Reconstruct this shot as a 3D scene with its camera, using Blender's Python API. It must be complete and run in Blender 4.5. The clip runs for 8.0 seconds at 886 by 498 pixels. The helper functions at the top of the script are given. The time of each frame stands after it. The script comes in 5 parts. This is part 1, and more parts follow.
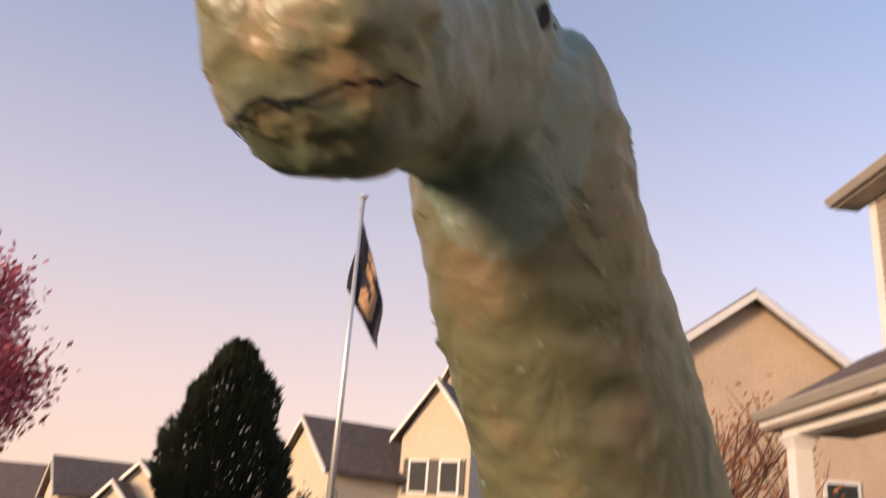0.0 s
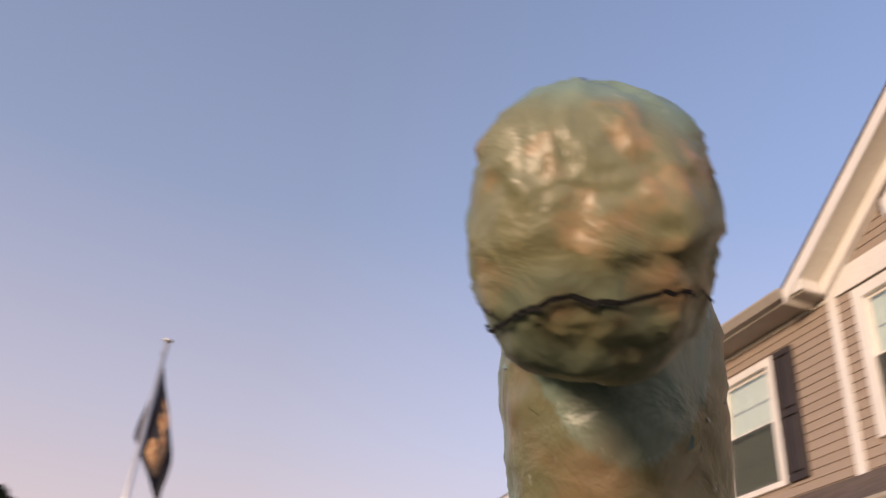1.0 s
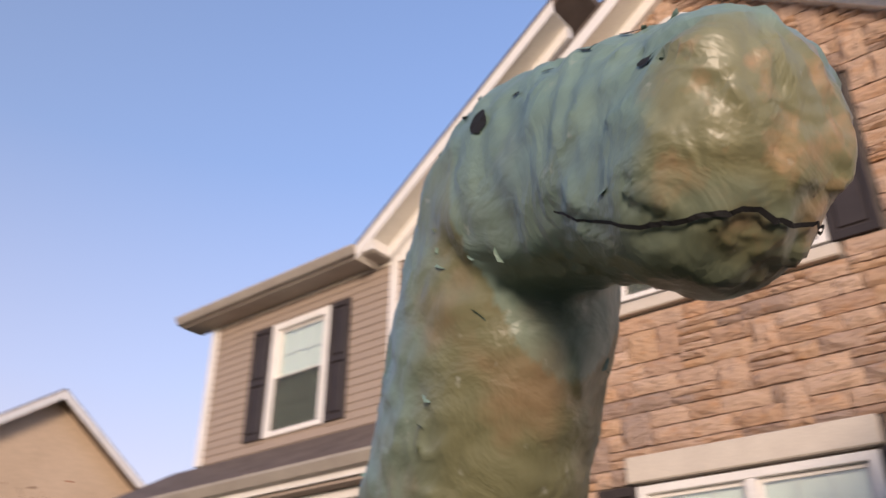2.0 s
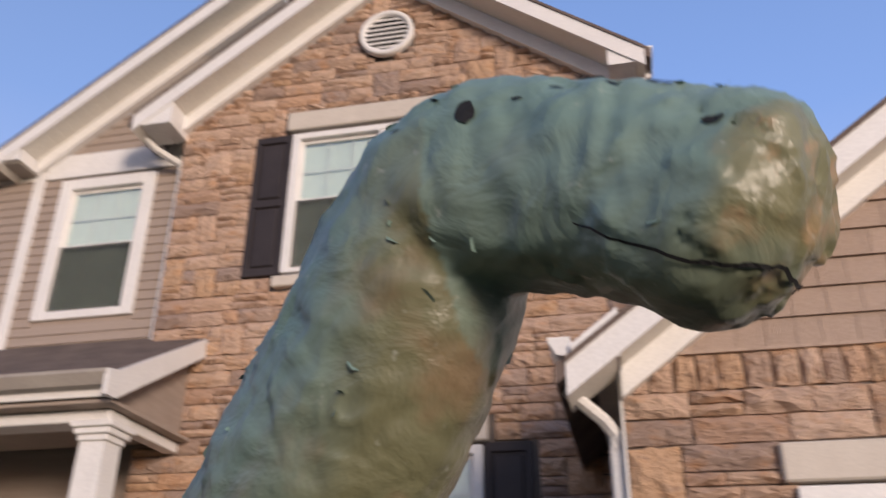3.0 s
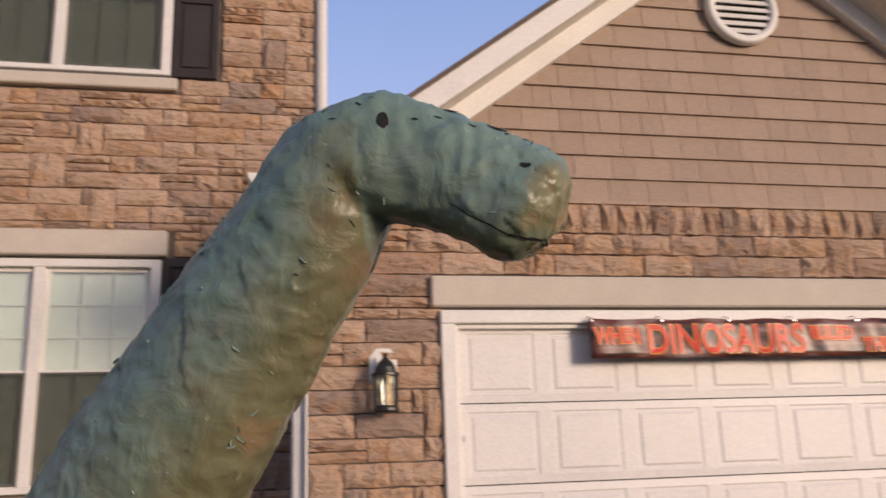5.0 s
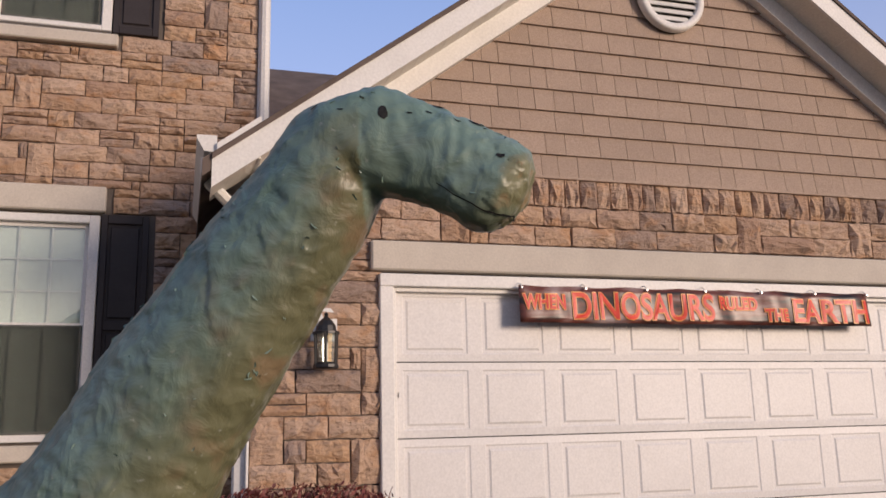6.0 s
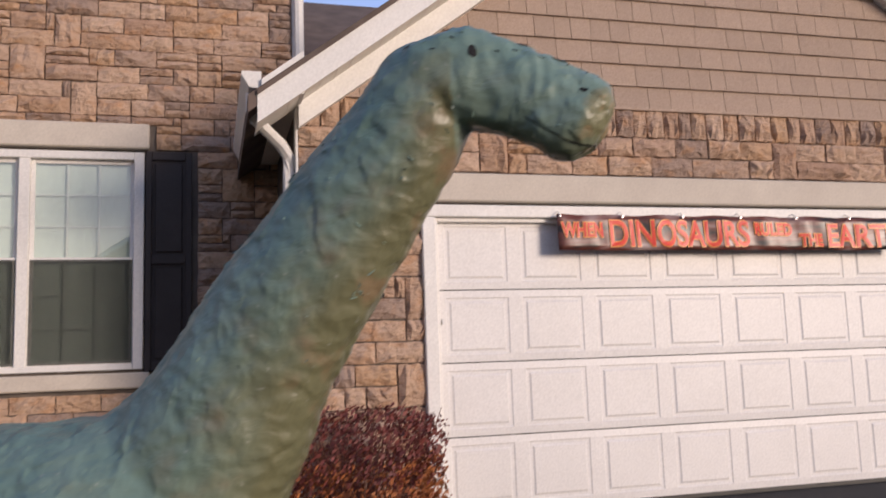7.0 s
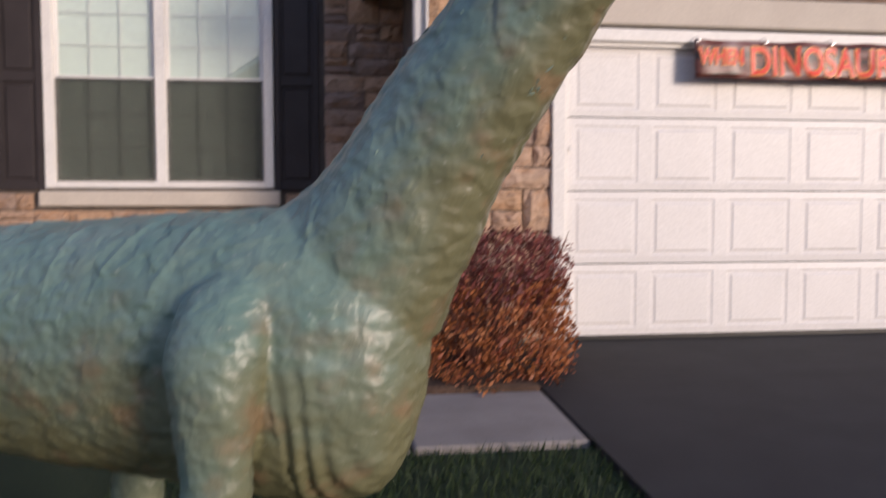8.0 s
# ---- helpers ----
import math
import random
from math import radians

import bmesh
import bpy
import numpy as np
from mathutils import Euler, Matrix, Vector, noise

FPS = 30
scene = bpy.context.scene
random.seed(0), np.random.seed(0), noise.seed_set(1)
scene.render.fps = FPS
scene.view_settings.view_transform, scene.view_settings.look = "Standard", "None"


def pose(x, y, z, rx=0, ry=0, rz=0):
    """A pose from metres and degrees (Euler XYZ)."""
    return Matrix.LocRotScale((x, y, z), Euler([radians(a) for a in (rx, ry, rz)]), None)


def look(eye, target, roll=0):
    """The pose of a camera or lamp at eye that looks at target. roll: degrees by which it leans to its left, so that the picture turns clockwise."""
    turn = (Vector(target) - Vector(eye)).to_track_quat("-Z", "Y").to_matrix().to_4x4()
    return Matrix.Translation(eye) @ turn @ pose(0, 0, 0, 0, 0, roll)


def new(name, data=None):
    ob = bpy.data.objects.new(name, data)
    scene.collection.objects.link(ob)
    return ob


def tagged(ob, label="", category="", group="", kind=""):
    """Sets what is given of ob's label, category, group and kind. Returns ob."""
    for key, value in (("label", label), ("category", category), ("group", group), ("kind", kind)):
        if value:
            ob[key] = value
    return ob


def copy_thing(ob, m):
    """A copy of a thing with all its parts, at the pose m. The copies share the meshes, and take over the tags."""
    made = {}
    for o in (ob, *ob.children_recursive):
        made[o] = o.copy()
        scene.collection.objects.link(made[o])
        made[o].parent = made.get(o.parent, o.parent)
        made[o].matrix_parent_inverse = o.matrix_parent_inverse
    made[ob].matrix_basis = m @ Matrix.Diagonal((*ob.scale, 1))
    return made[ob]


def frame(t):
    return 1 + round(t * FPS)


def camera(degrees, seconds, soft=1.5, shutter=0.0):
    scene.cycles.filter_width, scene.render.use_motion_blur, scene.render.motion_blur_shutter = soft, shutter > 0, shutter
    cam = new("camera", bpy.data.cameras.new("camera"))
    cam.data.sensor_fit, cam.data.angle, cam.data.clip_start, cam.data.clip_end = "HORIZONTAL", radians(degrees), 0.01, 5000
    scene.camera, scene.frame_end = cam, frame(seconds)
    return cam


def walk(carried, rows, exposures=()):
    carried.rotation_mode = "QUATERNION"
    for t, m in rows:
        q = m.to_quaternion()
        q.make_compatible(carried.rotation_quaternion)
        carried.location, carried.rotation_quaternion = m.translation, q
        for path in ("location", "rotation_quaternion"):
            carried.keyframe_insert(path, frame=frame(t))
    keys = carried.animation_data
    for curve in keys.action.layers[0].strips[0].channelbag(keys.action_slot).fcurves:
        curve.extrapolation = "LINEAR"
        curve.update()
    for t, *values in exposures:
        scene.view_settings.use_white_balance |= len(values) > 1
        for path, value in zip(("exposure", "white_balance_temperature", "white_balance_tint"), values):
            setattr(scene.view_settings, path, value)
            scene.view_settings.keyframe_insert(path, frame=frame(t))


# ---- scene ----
cam = camera(54.6, 8.0, 1.5, 0.5)
PATH = [
    (0, (-0.411, -4.38, 1.292), (-2.289, -4.264, 1.971), 4.4),
    (0.5, (-0.436, -4.521, 1.309), (-2.186, -4.282, 2.248), 4.0),
    (1, (-0.492, -4.652, 1.307), (-2.117, -4.148, 2.356), 5.1),
    (1.2, (-0.53, -4.741, 1.298), (-2.082, -4.024, 2.335), 3.6),
    (2.3, (-0.805, -4.923, 1.278), (-1.672, -3.394, 2.232), 0.6),
    (2.5, (-0.846, -4.945, 1.282), (-1.529, -3.322, 2.229), 0.9),
    (2.7, (-0.891, -4.977, 1.277), (-1.44, -3.295, 2.21), 1.1),
    (3, (-0.974, -5.038, 1.278), (-1.362, -3.295, 2.178), 0.5),
    (3.1, (-1.016, -5.087, 1.273), (-1.319, -3.315, 2.149), 0.0),
    (3.5, (-1.09, -5.165, 1.263), (-1.148, -3.325, 2.044), -0.2),
    (4, (-1.105, -5.336, 1.229), (-0.996, -3.454, 1.898), -1.4),
    (4.5, (-1.125, -5.518, 1.228), (-0.935, -3.604, 1.776), -1.8),
    (5, (-1.266, -5.65, 1.213), (-0.867, -3.752, 1.702), -2.1),
    (5.2, (-1.322, -5.689, 1.205), (-0.827, -3.809, 1.675), -2.1),
    (6.3, (-1.448, -5.961, 1.148), (-0.874, -4.079, 1.507), -1.2),
    (6.5, (-1.443, -5.975, 1.15), (-0.918, -4.072, 1.471), -1.0),
    (7, (-1.611, -6.014, 1.123), (-1.085, -4.1, 1.373), -2.0),
    (7.5, (-1.734, -6.0, 1.08), (-1.281, -4.054, 1.181), -1.9),
    (8, (-1.759, -6.002, 1.039), (-1.476, -4.026, 0.916), 0.0),
]
walk(cam, [(t, look(eye, target, roll)) for t, eye, target, roll in PATH],
     exposures=[(0, 0.42, 7900, 14), (0.5, 0.13, 7500, 13), (1.0, 0.16, 7400, 13), (2.4, 0.26, 6300, 10), (2.6, 0.20, 6300, 10), (3.0, 0.0, 6100, 10), (3.5, -0.10, 6150, 10), (4.5, -0.10, 6550, 11), (5.0, -0.14, 6700, 11), (6.4, -0.18, 6200, 10), (7, -0.06, 6100, 10), (7.5, -0.06, 6050, 10), (8, 0.06, 6000, 10)])

# ---- world and light ----
SUN_AZ, SUN_EL = math.degrees(math.atan2(0.58, -0.815)), 9.0
world = bpy.data.worlds.new("sky")
scene.world = world
world.use_nodes = True
wn, wl = world.node_tree.nodes, world.node_tree.links
wn.clear()
sky = wn.new("ShaderNodeTexSky")
sky.sky_type = "NISHITA"
sky.sun_disc = False
sky.sun_elevation, sky.sun_rotation = radians(SUN_EL), radians(SUN_AZ)
sky.air_density, sky.dust_density, sky.ozone_density = 1.0, 0.6, 1.6
wtc = wn.new("ShaderNodeTexCoord")
wsep = wn.new("ShaderNodeSeparateXYZ")
wl.new(wtc.outputs["Generated"], wsep.inputs[0])
wramp = wn.new("ShaderNodeValToRGB")
wl.new(wsep.outputs["Z"], wramp.inputs["Fac"])
cr = wramp.color_ramp
cr.elements[0].position, cr.elements[0].color = 0.0, (0.92, 0.60, 0.60, 1)
cr.elements[1].position, cr.elements[1].color = 1.0, (0.16, 0.24, 0.46, 1)
for p_, c_ in ((0.16, (0.86, 0.66, 0.71, 1)), (0.32, (0.62, 0.60, 0.82, 1)), (0.55, (0.34, 0.43, 0.72, 1))):
    e_ = cr.elements.new(p_)
    e_.color = c_
wbg1, wbg2, wadd, wout = (wn.new(k) for k in ("ShaderNodeBackground", "ShaderNodeBackground", "ShaderNodeAddShader", "ShaderNodeOutputWorld"))
wl.new(sky.outputs[0], wbg1.inputs[0])
wbg1.inputs[1].default_value = 0.05
wside = wn.new("ShaderNodeMapRange")
wside.inputs[1].default_value, wside.inputs[2].default_value = 0.1, 0.9
wl.new(wsep.outputs["Y"], wside.inputs[0])
wmix = wn.new("ShaderNodeMix")
wmix.data_type, wmix.blend_type = "RGBA", "MULTIPLY"
wl.new(wside.outputs[0], wmix.inputs[0])
wl.new(wramp.outputs[0], wmix.inputs[6])
wmix.inputs[7].default_value = (1.12, 1.35, 1.62, 1)
wl.new(wmix.outputs[2], wbg2.inputs[0])
wbg2.inputs[1].default_value = 0.62
wl.new(wbg1.outputs[0], wadd.inputs[0])
wl.new(wbg2.outputs[0], wadd.inputs[1])
wl.new(wadd.outputs[0], wout.inputs[0])

sun_data = bpy.data.lights.new("sun", "SUN")
sun_data.energy, sun_data.angle, sun_data.color = 3.0, radians(14), (1.0, 0.78, 0.62)
sun = new("sun", sun_data)
saz, sel = math.atan2(-0.815, 0.58), radians(SUN_EL)
sdir = Vector((math.cos(saz) * math.cos(sel), math.sin(saz) * math.cos(sel), math.sin(sel)))
sun.matrix_world = look(sdir * 50, (0, 0, 0))


# ---- materials ----
def mat(name, c1, c2, rough=0.6, scale=8.0, fine=60.0, bump=0.15, rnd=0.0, metal=0.0, stretch=(1, 1, 1), depth=0.004, spec=0.5):
    """Two colours mixed by broad noise, fine grain on top; rnd varies brightness from piece to piece."""
    m = bpy.data.materials.new(name)
    m.use_nodes = True
    n, l = m.node_tree.nodes, m.node_tree.links
    b = n["Principled BSDF"]
    tc = n.new("ShaderNodeTexCoord")
    mp = n.new("ShaderNodeMapping")
    mp.inputs["Scale"].default_value = stretch
    l.new(tc.outputs["Object"], mp.inputs[0])
    oi = n.new("ShaderNodeObjectInfo")
    vadd = n.new("ShaderNodeVectorMath")
    vadd.operation = "ADD"
    vs = n.new("ShaderNodeVectorMath")
    vs.operation = "SCALE"
    vs.inputs[3].default_value = 37.0
    comb = n.new("ShaderNodeCombineXYZ")
    for i in range(3):
        l.new(oi.outputs["Random"], comb.inputs[i])
    l.new(comb.outputs[0], vs.inputs[0])
    l.new(mp.outputs[0], vadd.inputs[0])
    l.new(vs.outputs[0], vadd.inputs[1])
    n1 = n.new("ShaderNodeTexNoise")
    n1.inputs["Scale"].default_value, n1.inputs["Detail"].default_value = scale, 5
    n2 = n.new("ShaderNodeTexNoise")
    n2.inputs["Scale"].default_value, n2.inputs["Detail"].default_value = fine, 6
    for k in (n1, n2):
        l.new(vadd.outputs[0], k.inputs["Vector"])
    r = n.new("ShaderNodeValToRGB")
    r.color_ramp.elements[0].position, r.color_ramp.elements[0].color = 0.32, (*c1, 1)
    r.color_ramp.elements[1].position, r.color_ramp.elements[1].color = 0.68, (*c2, 1)
    l.new(n1.outputs[0], r.inputs[0])
    col = r.outputs[0]
    hs = n.new("ShaderNodeHueSaturation")
    l.new(col, hs.inputs["Color"])
    ma = n.new("ShaderNodeMath")
    ma.operation = "MULTIPLY_ADD"
    ma.inputs[1].default_value, ma.inputs[2].default_value = rnd, 1 - rnd / 2
    l.new(oi.outputs["Random"], ma.inputs[0])
    mg = n.new("ShaderNodeMath")
    mg.operation = "MULTIPLY_ADD"
    mg.inputs[1].default_value, mg.inputs[2].default_value = 0.36, 0.82
    l.new(n2.outputs[0], mg.inputs[0])
    mm = n.new("ShaderNodeMath")
    mm.operation = "MULTIPLY"
    l.new(ma.outputs[0], mm.inputs[0])
    l.new(mg.outputs[0], mm.inputs[1])
    l.new(mm.outputs[0], hs.inputs["Value"])
    l.new(hs.outputs[0], b.inputs["Base Color"])
    b.inputs["Roughness"].default_value, b.inputs["Metallic"].default_value = rough, metal
    b.inputs["Specular IOR Level"].default_value = spec
    if bump:
        bp = n.new("ShaderNodeBump")
        bp.inputs["Strength"].default_value, bp.inputs["Distance"].default_value = bump, depth
        l.new(n2.outputs[0], bp.inputs["Height"])
        l.new(bp.outputs[0], b.inputs["Normal"])
    return m




def stone_material(name, per_island=False):
    """Split-face cast stone: each block takes one of several tones, with rusty blooms and grain."""
    m = bpy.data.materials.new(name)
    m.use_nodes = True
    n, l = m.node_tree.nodes, m.node_tree.links
    b = n["Principled BSDF"]
    geo = n.new("ShaderNodeNewGeometry")
    rnd = geo.outputs["Random Per Island"] if per_island else n.new("ShaderNodeObjectInfo").outputs["Random"]
    tone = n.new("ShaderNodeValToRGB")
    cr_ = tone.color_ramp
    cr_.interpolation = "LINEAR"
    cr_.elements[0].position, cr_.elements[0].color = 0.0, (0.40, 0.30, 0.24, 1)
    cr_.elements[1].position, cr_.elements[1].color = 1.0, (0.60, 0.39, 0.25, 1)
    for p_, c_ in ((0.14, (0.44, 0.345, 0.29)), (0.22, (0.58, 0.42, 0.31)), (0.42, (0.66, 0.495, 0.37)), (0.55, (0.60, 0.445, 0.335)), (0.66, (0.63, 0.435, 0.28)), (0.78, (0.50, 0.35, 0.26)), (0.90, (0.68, 0.52, 0.40))):
        cr_.elements.new(p_).color = (*c_, 1)
    l.new(rnd, tone.inputs[0])
    shift = n.new("ShaderNodeVectorMath")
    shift.operation = "MULTIPLY_ADD"
    shift.inputs[1].default_value = (1, 1, 1.8)
    comb = n.new("ShaderNodeCombineXYZ")
    mul = n.new("ShaderNodeMath")
    mul.operation = "MULTIPLY"
    mul.inputs[1].default_value = 23.0
    l.new(rnd, mul.inputs[0])
    for i in range(3):
        l.new(mul.outputs[0], comb.inputs[i])
    l.new(geo.outputs["Position"], shift.inputs[0])
    l.new(comb.outputs[0], shift.inputs[2])

    def tex(scale, detail, rough=0.55):
        t = n.new("ShaderNodeTexNoise")
        t.inputs["Scale"].default_value, t.inputs["Detail"].default_value, t.inputs["Roughness"].default_value = scale, detail, rough
        l.new(shift.outputs[0], t.inputs["Vector"])
        return t.outputs[0]

    def ramp(src, lo, hi):
        r = n.new("ShaderNodeMapRange")
        r.inputs[1].default_value, r.inputs[2].default_value = lo, hi
        l.new(src, r.inputs[0])
        return r

    def over(col, fac, c, mode="MIX"):
        mx = n.new("ShaderNodeMix")
        mx.data_type, mx.blend_type = "RGBA", mode
        l.new(fac, mx.inputs[0])
        l.new(col, mx.inputs[6])
        mx.inputs[7].default_value = (*c, 1)
        return mx.outputs[2]

    rust = ramp(tex(5.0, 5), 0.54, 0.74)
    rust.inputs[4].default_value = 0.62
    c = over(tone.outputs[0], rust.outputs[0], (0.58, 0.30, 0.12))
    grey = ramp(tex(8.0, 4), 0.56, 0.74)
    grey.inputs[4].default_value = 0.55
    c = over(c, grey.outputs[0], (0.36, 0.29, 0.255))
    relief = tex(17.0, 7, 0.62)
    pit = ramp(relief, 0.50, 0.34)
    pit.inputs[4].default_value = 0.45
    c = over(c, pit.outputs[0], (0.55, 0.48, 0.43), "MULTIPLY")
    full = n.new("ShaderNodeValue")
    full.outputs[0].default_value = 1.0
    c = over(c, full.outputs[0], (0.98, 0.935, 0.91), "MULTIPLY")
    l.new(c, b.inputs["Base Color"])
    b.inputs["Roughness"].default_value = 0.85
    b.inputs["Specular IOR Level"].default_value = 0.3
    bp = n.new("ShaderNodeBump")
    bp.inputs["Strength"].default_value, bp.inputs["Distance"].default_value = 1.0, 0.045
    l.new(relief, bp.inputs["Height"])
    l.new(bp.outputs[0], b.inputs["Normal"])
    return m


M_STONE, M_STONE_JOINED = stone_material("stone"), stone_material("stone_joined", True)
M_MORTAR = mat("mortar", (0.11, 0.092, 0.08), (0.165, 0.14, 0.122), 0.95, 6, 60, 0.5)
M_LIMESTONE = mat("cast_lintel", (0.56, 0.50, 0.43), (0.62, 0.56, 0.48), 0.8, 4, 70, 0.2)
M_WHITE = mat("white_trim", (0.76, 0.74, 0.71), (0.82, 0.80, 0.77), 0.5, 3, 50, 0.05)
M_GUTTER = mat("tan_gutter", (0.36, 0.32, 0.28), (0.42, 0.38, 0.33), 0.5, 3, 50, 0.05)
M_SOFFIT = mat("soffit_vinyl", (0.72, 0.68, 0.60), (0.78, 0.74, 0.66), 0.55, 3, 50, 0.05)
M_SHAKE = mat("shake_siding", (0.385, 0.285, 0.22), (0.475, 0.36, 0.285), 0.75, 3, 40, 0.5, 0.13, stretch=(6, 6, 0.5), depth=0.008)
M_LAP = mat("lap_siding", (0.33, 0.265, 0.215), (0.38, 0.305, 0.25), 0.7, 3, 40, 0.3, 0.06, stretch=(0.4, 1, 6), depth=0.004)
M_SHUTTER = mat("shutter_vinyl", (0.032, 0.026, 0.027), (0.044, 0.036, 0.037), 0.5, 3, 40, 0.1, spec=0.3)
M_ROOF = mat("asphalt_shingle", (0.10, 0.075, 0.062), (0.16, 0.12, 0.10), 0.9, 4, 120, 0.7, 0.3)
M_DOOR = mat("door_paint", (0.72, 0.70, 0.685), (0.77, 0.75, 0.735), 0.45, 2, 60, 0.04)
M_BLIND = mat("blind", (0.80, 0.85, 0.80), (0.86, 0.90, 0.86), 0.7, 2, 40, 0.02)
M_ASPHALT = mat("asphalt", (0.018, 0.017, 0.019), (0.028, 0.027, 0.029), 0.85, 3, 150, 0.6)
M_CONCRETE = mat("concrete", (0.25, 0.22, 0.20), (0.32, 0.285, 0.26), 0.9, 3, 90, 0.3)
M_LAWN = mat("lawn_soil", (0.018, 0.032, 0.009), (0.03, 0.046, 0.015), 0.95, 2, 60, 0.6)
M_GRASS = mat("grass_blade", (0.018, 0.038, 0.009), (0.032, 0.056, 0.015), 0.7, 6, 40, 0)
M_MULCH = mat("mulch", (0.06, 0.035, 0.022), (0.10, 0.06, 0.04), 0.95, 10, 60, 0.8, depth=0.02)
M_BLACK = mat("lantern_black", (0.012, 0.012, 0.013), (0.02, 0.02, 0.02), 0.4, 6, 60, 0.1)
M_HOLE = mat("hole_dark", (0.004, 0.004, 0.005), (0.008, 0.008, 0.009), 0.8, 6, 60, 0)
M_BARK = mat("bark", (0.10, 0.065, 0.045), (0.16, 0.10, 0.07), 0.9, 12, 60, 0.6)
M_TWIG = mat("twig", (0.14, 0.06, 0.045), (0.20, 0.085, 0.06), 0.85, 12, 60, 0)
M_REDLEAF = mat("red_leaf", (0.48, 0.07, 0.09), (0.70, 0.20, 0.21), 0.6, 3, 20, 0)
M_BURNING = mat("bush_leaf", (0.20, 0.045, 0.02), (0.42, 0.16, 0.045), 0.6, 7, 25, 0)
M_BUSHTOP = mat("bush_leaf_dark", (0.11, 0.026, 0.024), (0.22, 0.055, 0.042), 0.6, 7, 25, 0)
M_SPRUCE = mat("spruce_needle", (0.020, 0.030, 0.016), (0.045, 0.055, 0.028), 0.8, 2, 20, 0)
M_BEIGE = mat("beige_siding", (0.56, 0.42, 0.29), (0.62, 0.47, 0.33), 0.8, 1, 12, 0.1)
M_CREAM = mat("cream_siding", (0.62, 0.52, 0.38), (0.68, 0.57, 0.43), 0.8, 1, 12, 0.1)
M_STEEL = mat("pole_metal", (0.62, 0.62, 0.64), (0.7, 0.7, 0.7), 0.35, 3, 40, 0, metal=0.6)
M_FLAG = mat("flag_dark", (0.012, 0.012, 0.02), (0.02, 0.018, 0.03), 0.8, 3, 40, 0.1)
M_FLAGPATCH = mat("flag_print", (0.34, 0.17, 0.08), (0.52, 0.34, 0.20), 0.8, 9, 40, 0.1)
M_ROOMDARK = mat("room_dark", (0.05, 0.05, 0.045), (0.07, 0.07, 0.06), 0.9, 2, 20, 0)


def flat_glass():
    m = bpy.data.materials.new("window_glass")
    m.use_nodes = True
    n, l = m.node_tree.nodes, m.node_tree.links
    n.remove(n["Principled BSDF"])
    t, g, mx = n.new("ShaderNodeBsdfTransparent"), n.new("ShaderNodeBsdfGlossy"), n.new("ShaderNodeMixShader")
    t.inputs[0].default_value = (0.90, 0.95, 0.92, 1)
    g.inputs["Roughness"].default_value = 0.02
    lw = n.new("ShaderNodeLayerWeight")
    lw.inputs[0].default_value = 0.5
    pw, ad = n.new("ShaderNodeMath"), n.new("ShaderNodeMath")
    pw.operation, ad.operation, ad.use_clamp = "POWER", "MULTIPLY_ADD", True
    pw.inputs[1].default_value = 4.0
    ad.inputs[1].default_value, ad.inputs[2].default_value = 0.80, 0.20
    l.new(lw.outputs["Facing"], pw.inputs[0])
    l.new(pw.outputs[0], ad.inputs[0])
    l.new(ad.outputs[0], mx.inputs[0])
    l.new(t.outputs[0], mx.inputs[1])
    l.new(g.outputs[0], mx.inputs[2])
    l.new(mx.outputs[0], n["Material Output"].inputs[0])
    return m


def screen_mesh():
    m = bpy.data.materials.new("insect_screen")
    m.use_nodes = True
    n, l = m.node_tree.nodes, m.node_tree.links
    b = n["Principled BSDF"]
    b.inputs["Base Color"].default_value = (0.022, 0.028, 0.024, 1)
    b.inputs["Roughness"].default_value = 0.7
    b.inputs["Alpha"].default_value = 0.62
    return m


M_GLASS, M_SCREEN = flat_glass(), screen_mesh()


# ---- builders ----
def mesh_ob(name, bm, material, parent=None, smooth=False, label=""):
    me = bpy.data.meshes.new(name)
    bm.normal_update()
    bm.to_mesh(me)
    bm.free()
    for mt in (material if isinstance(material, (list, tuple)) else [material]):
        me.materials.append(mt)
    if smooth:
        for p in me.polygons:
            p.use_smooth = True
    ob = new(name, me)
    if parent:
        ob.parent = parent
    if label:
        tagged(ob, label)
    return ob


part = mesh_ob


def add_box(bm, x0, x1, y0, y1, z0, z1, bevel=0.0, mi=0):
    r = bmesh.ops.create_cube(bm, size=1)
    for v in r["verts"]:
        v.co = Vector(((x0 + x1) / 2 + v.co.x * (x1 - x0), (y0 + y1) / 2 + v.co.y * (y1 - y0), (z0 + z1) / 2 + v.co.z * (z1 - z0)))
    fs = {f for v in r["verts"] for f in v.link_faces}
    for f in fs:
        f.material_index = mi
    if bevel:
        es = {e for v in r["verts"] for e in v.link_edges}
        bmesh.ops.bevel(bm, geom=list(es), offset=bevel, segments=1, affect="EDGES", clamp_overlap=True)


def box(name, x0, x1, y0, y1, z0, z1, material, parent=None, bevel=0.004, label=""):
    bm = bmesh.new()
    add_box(bm, x0, x1, y0, y1, z0, z1, bevel)
    return mesh_ob(name, bm, material, parent, label=label)


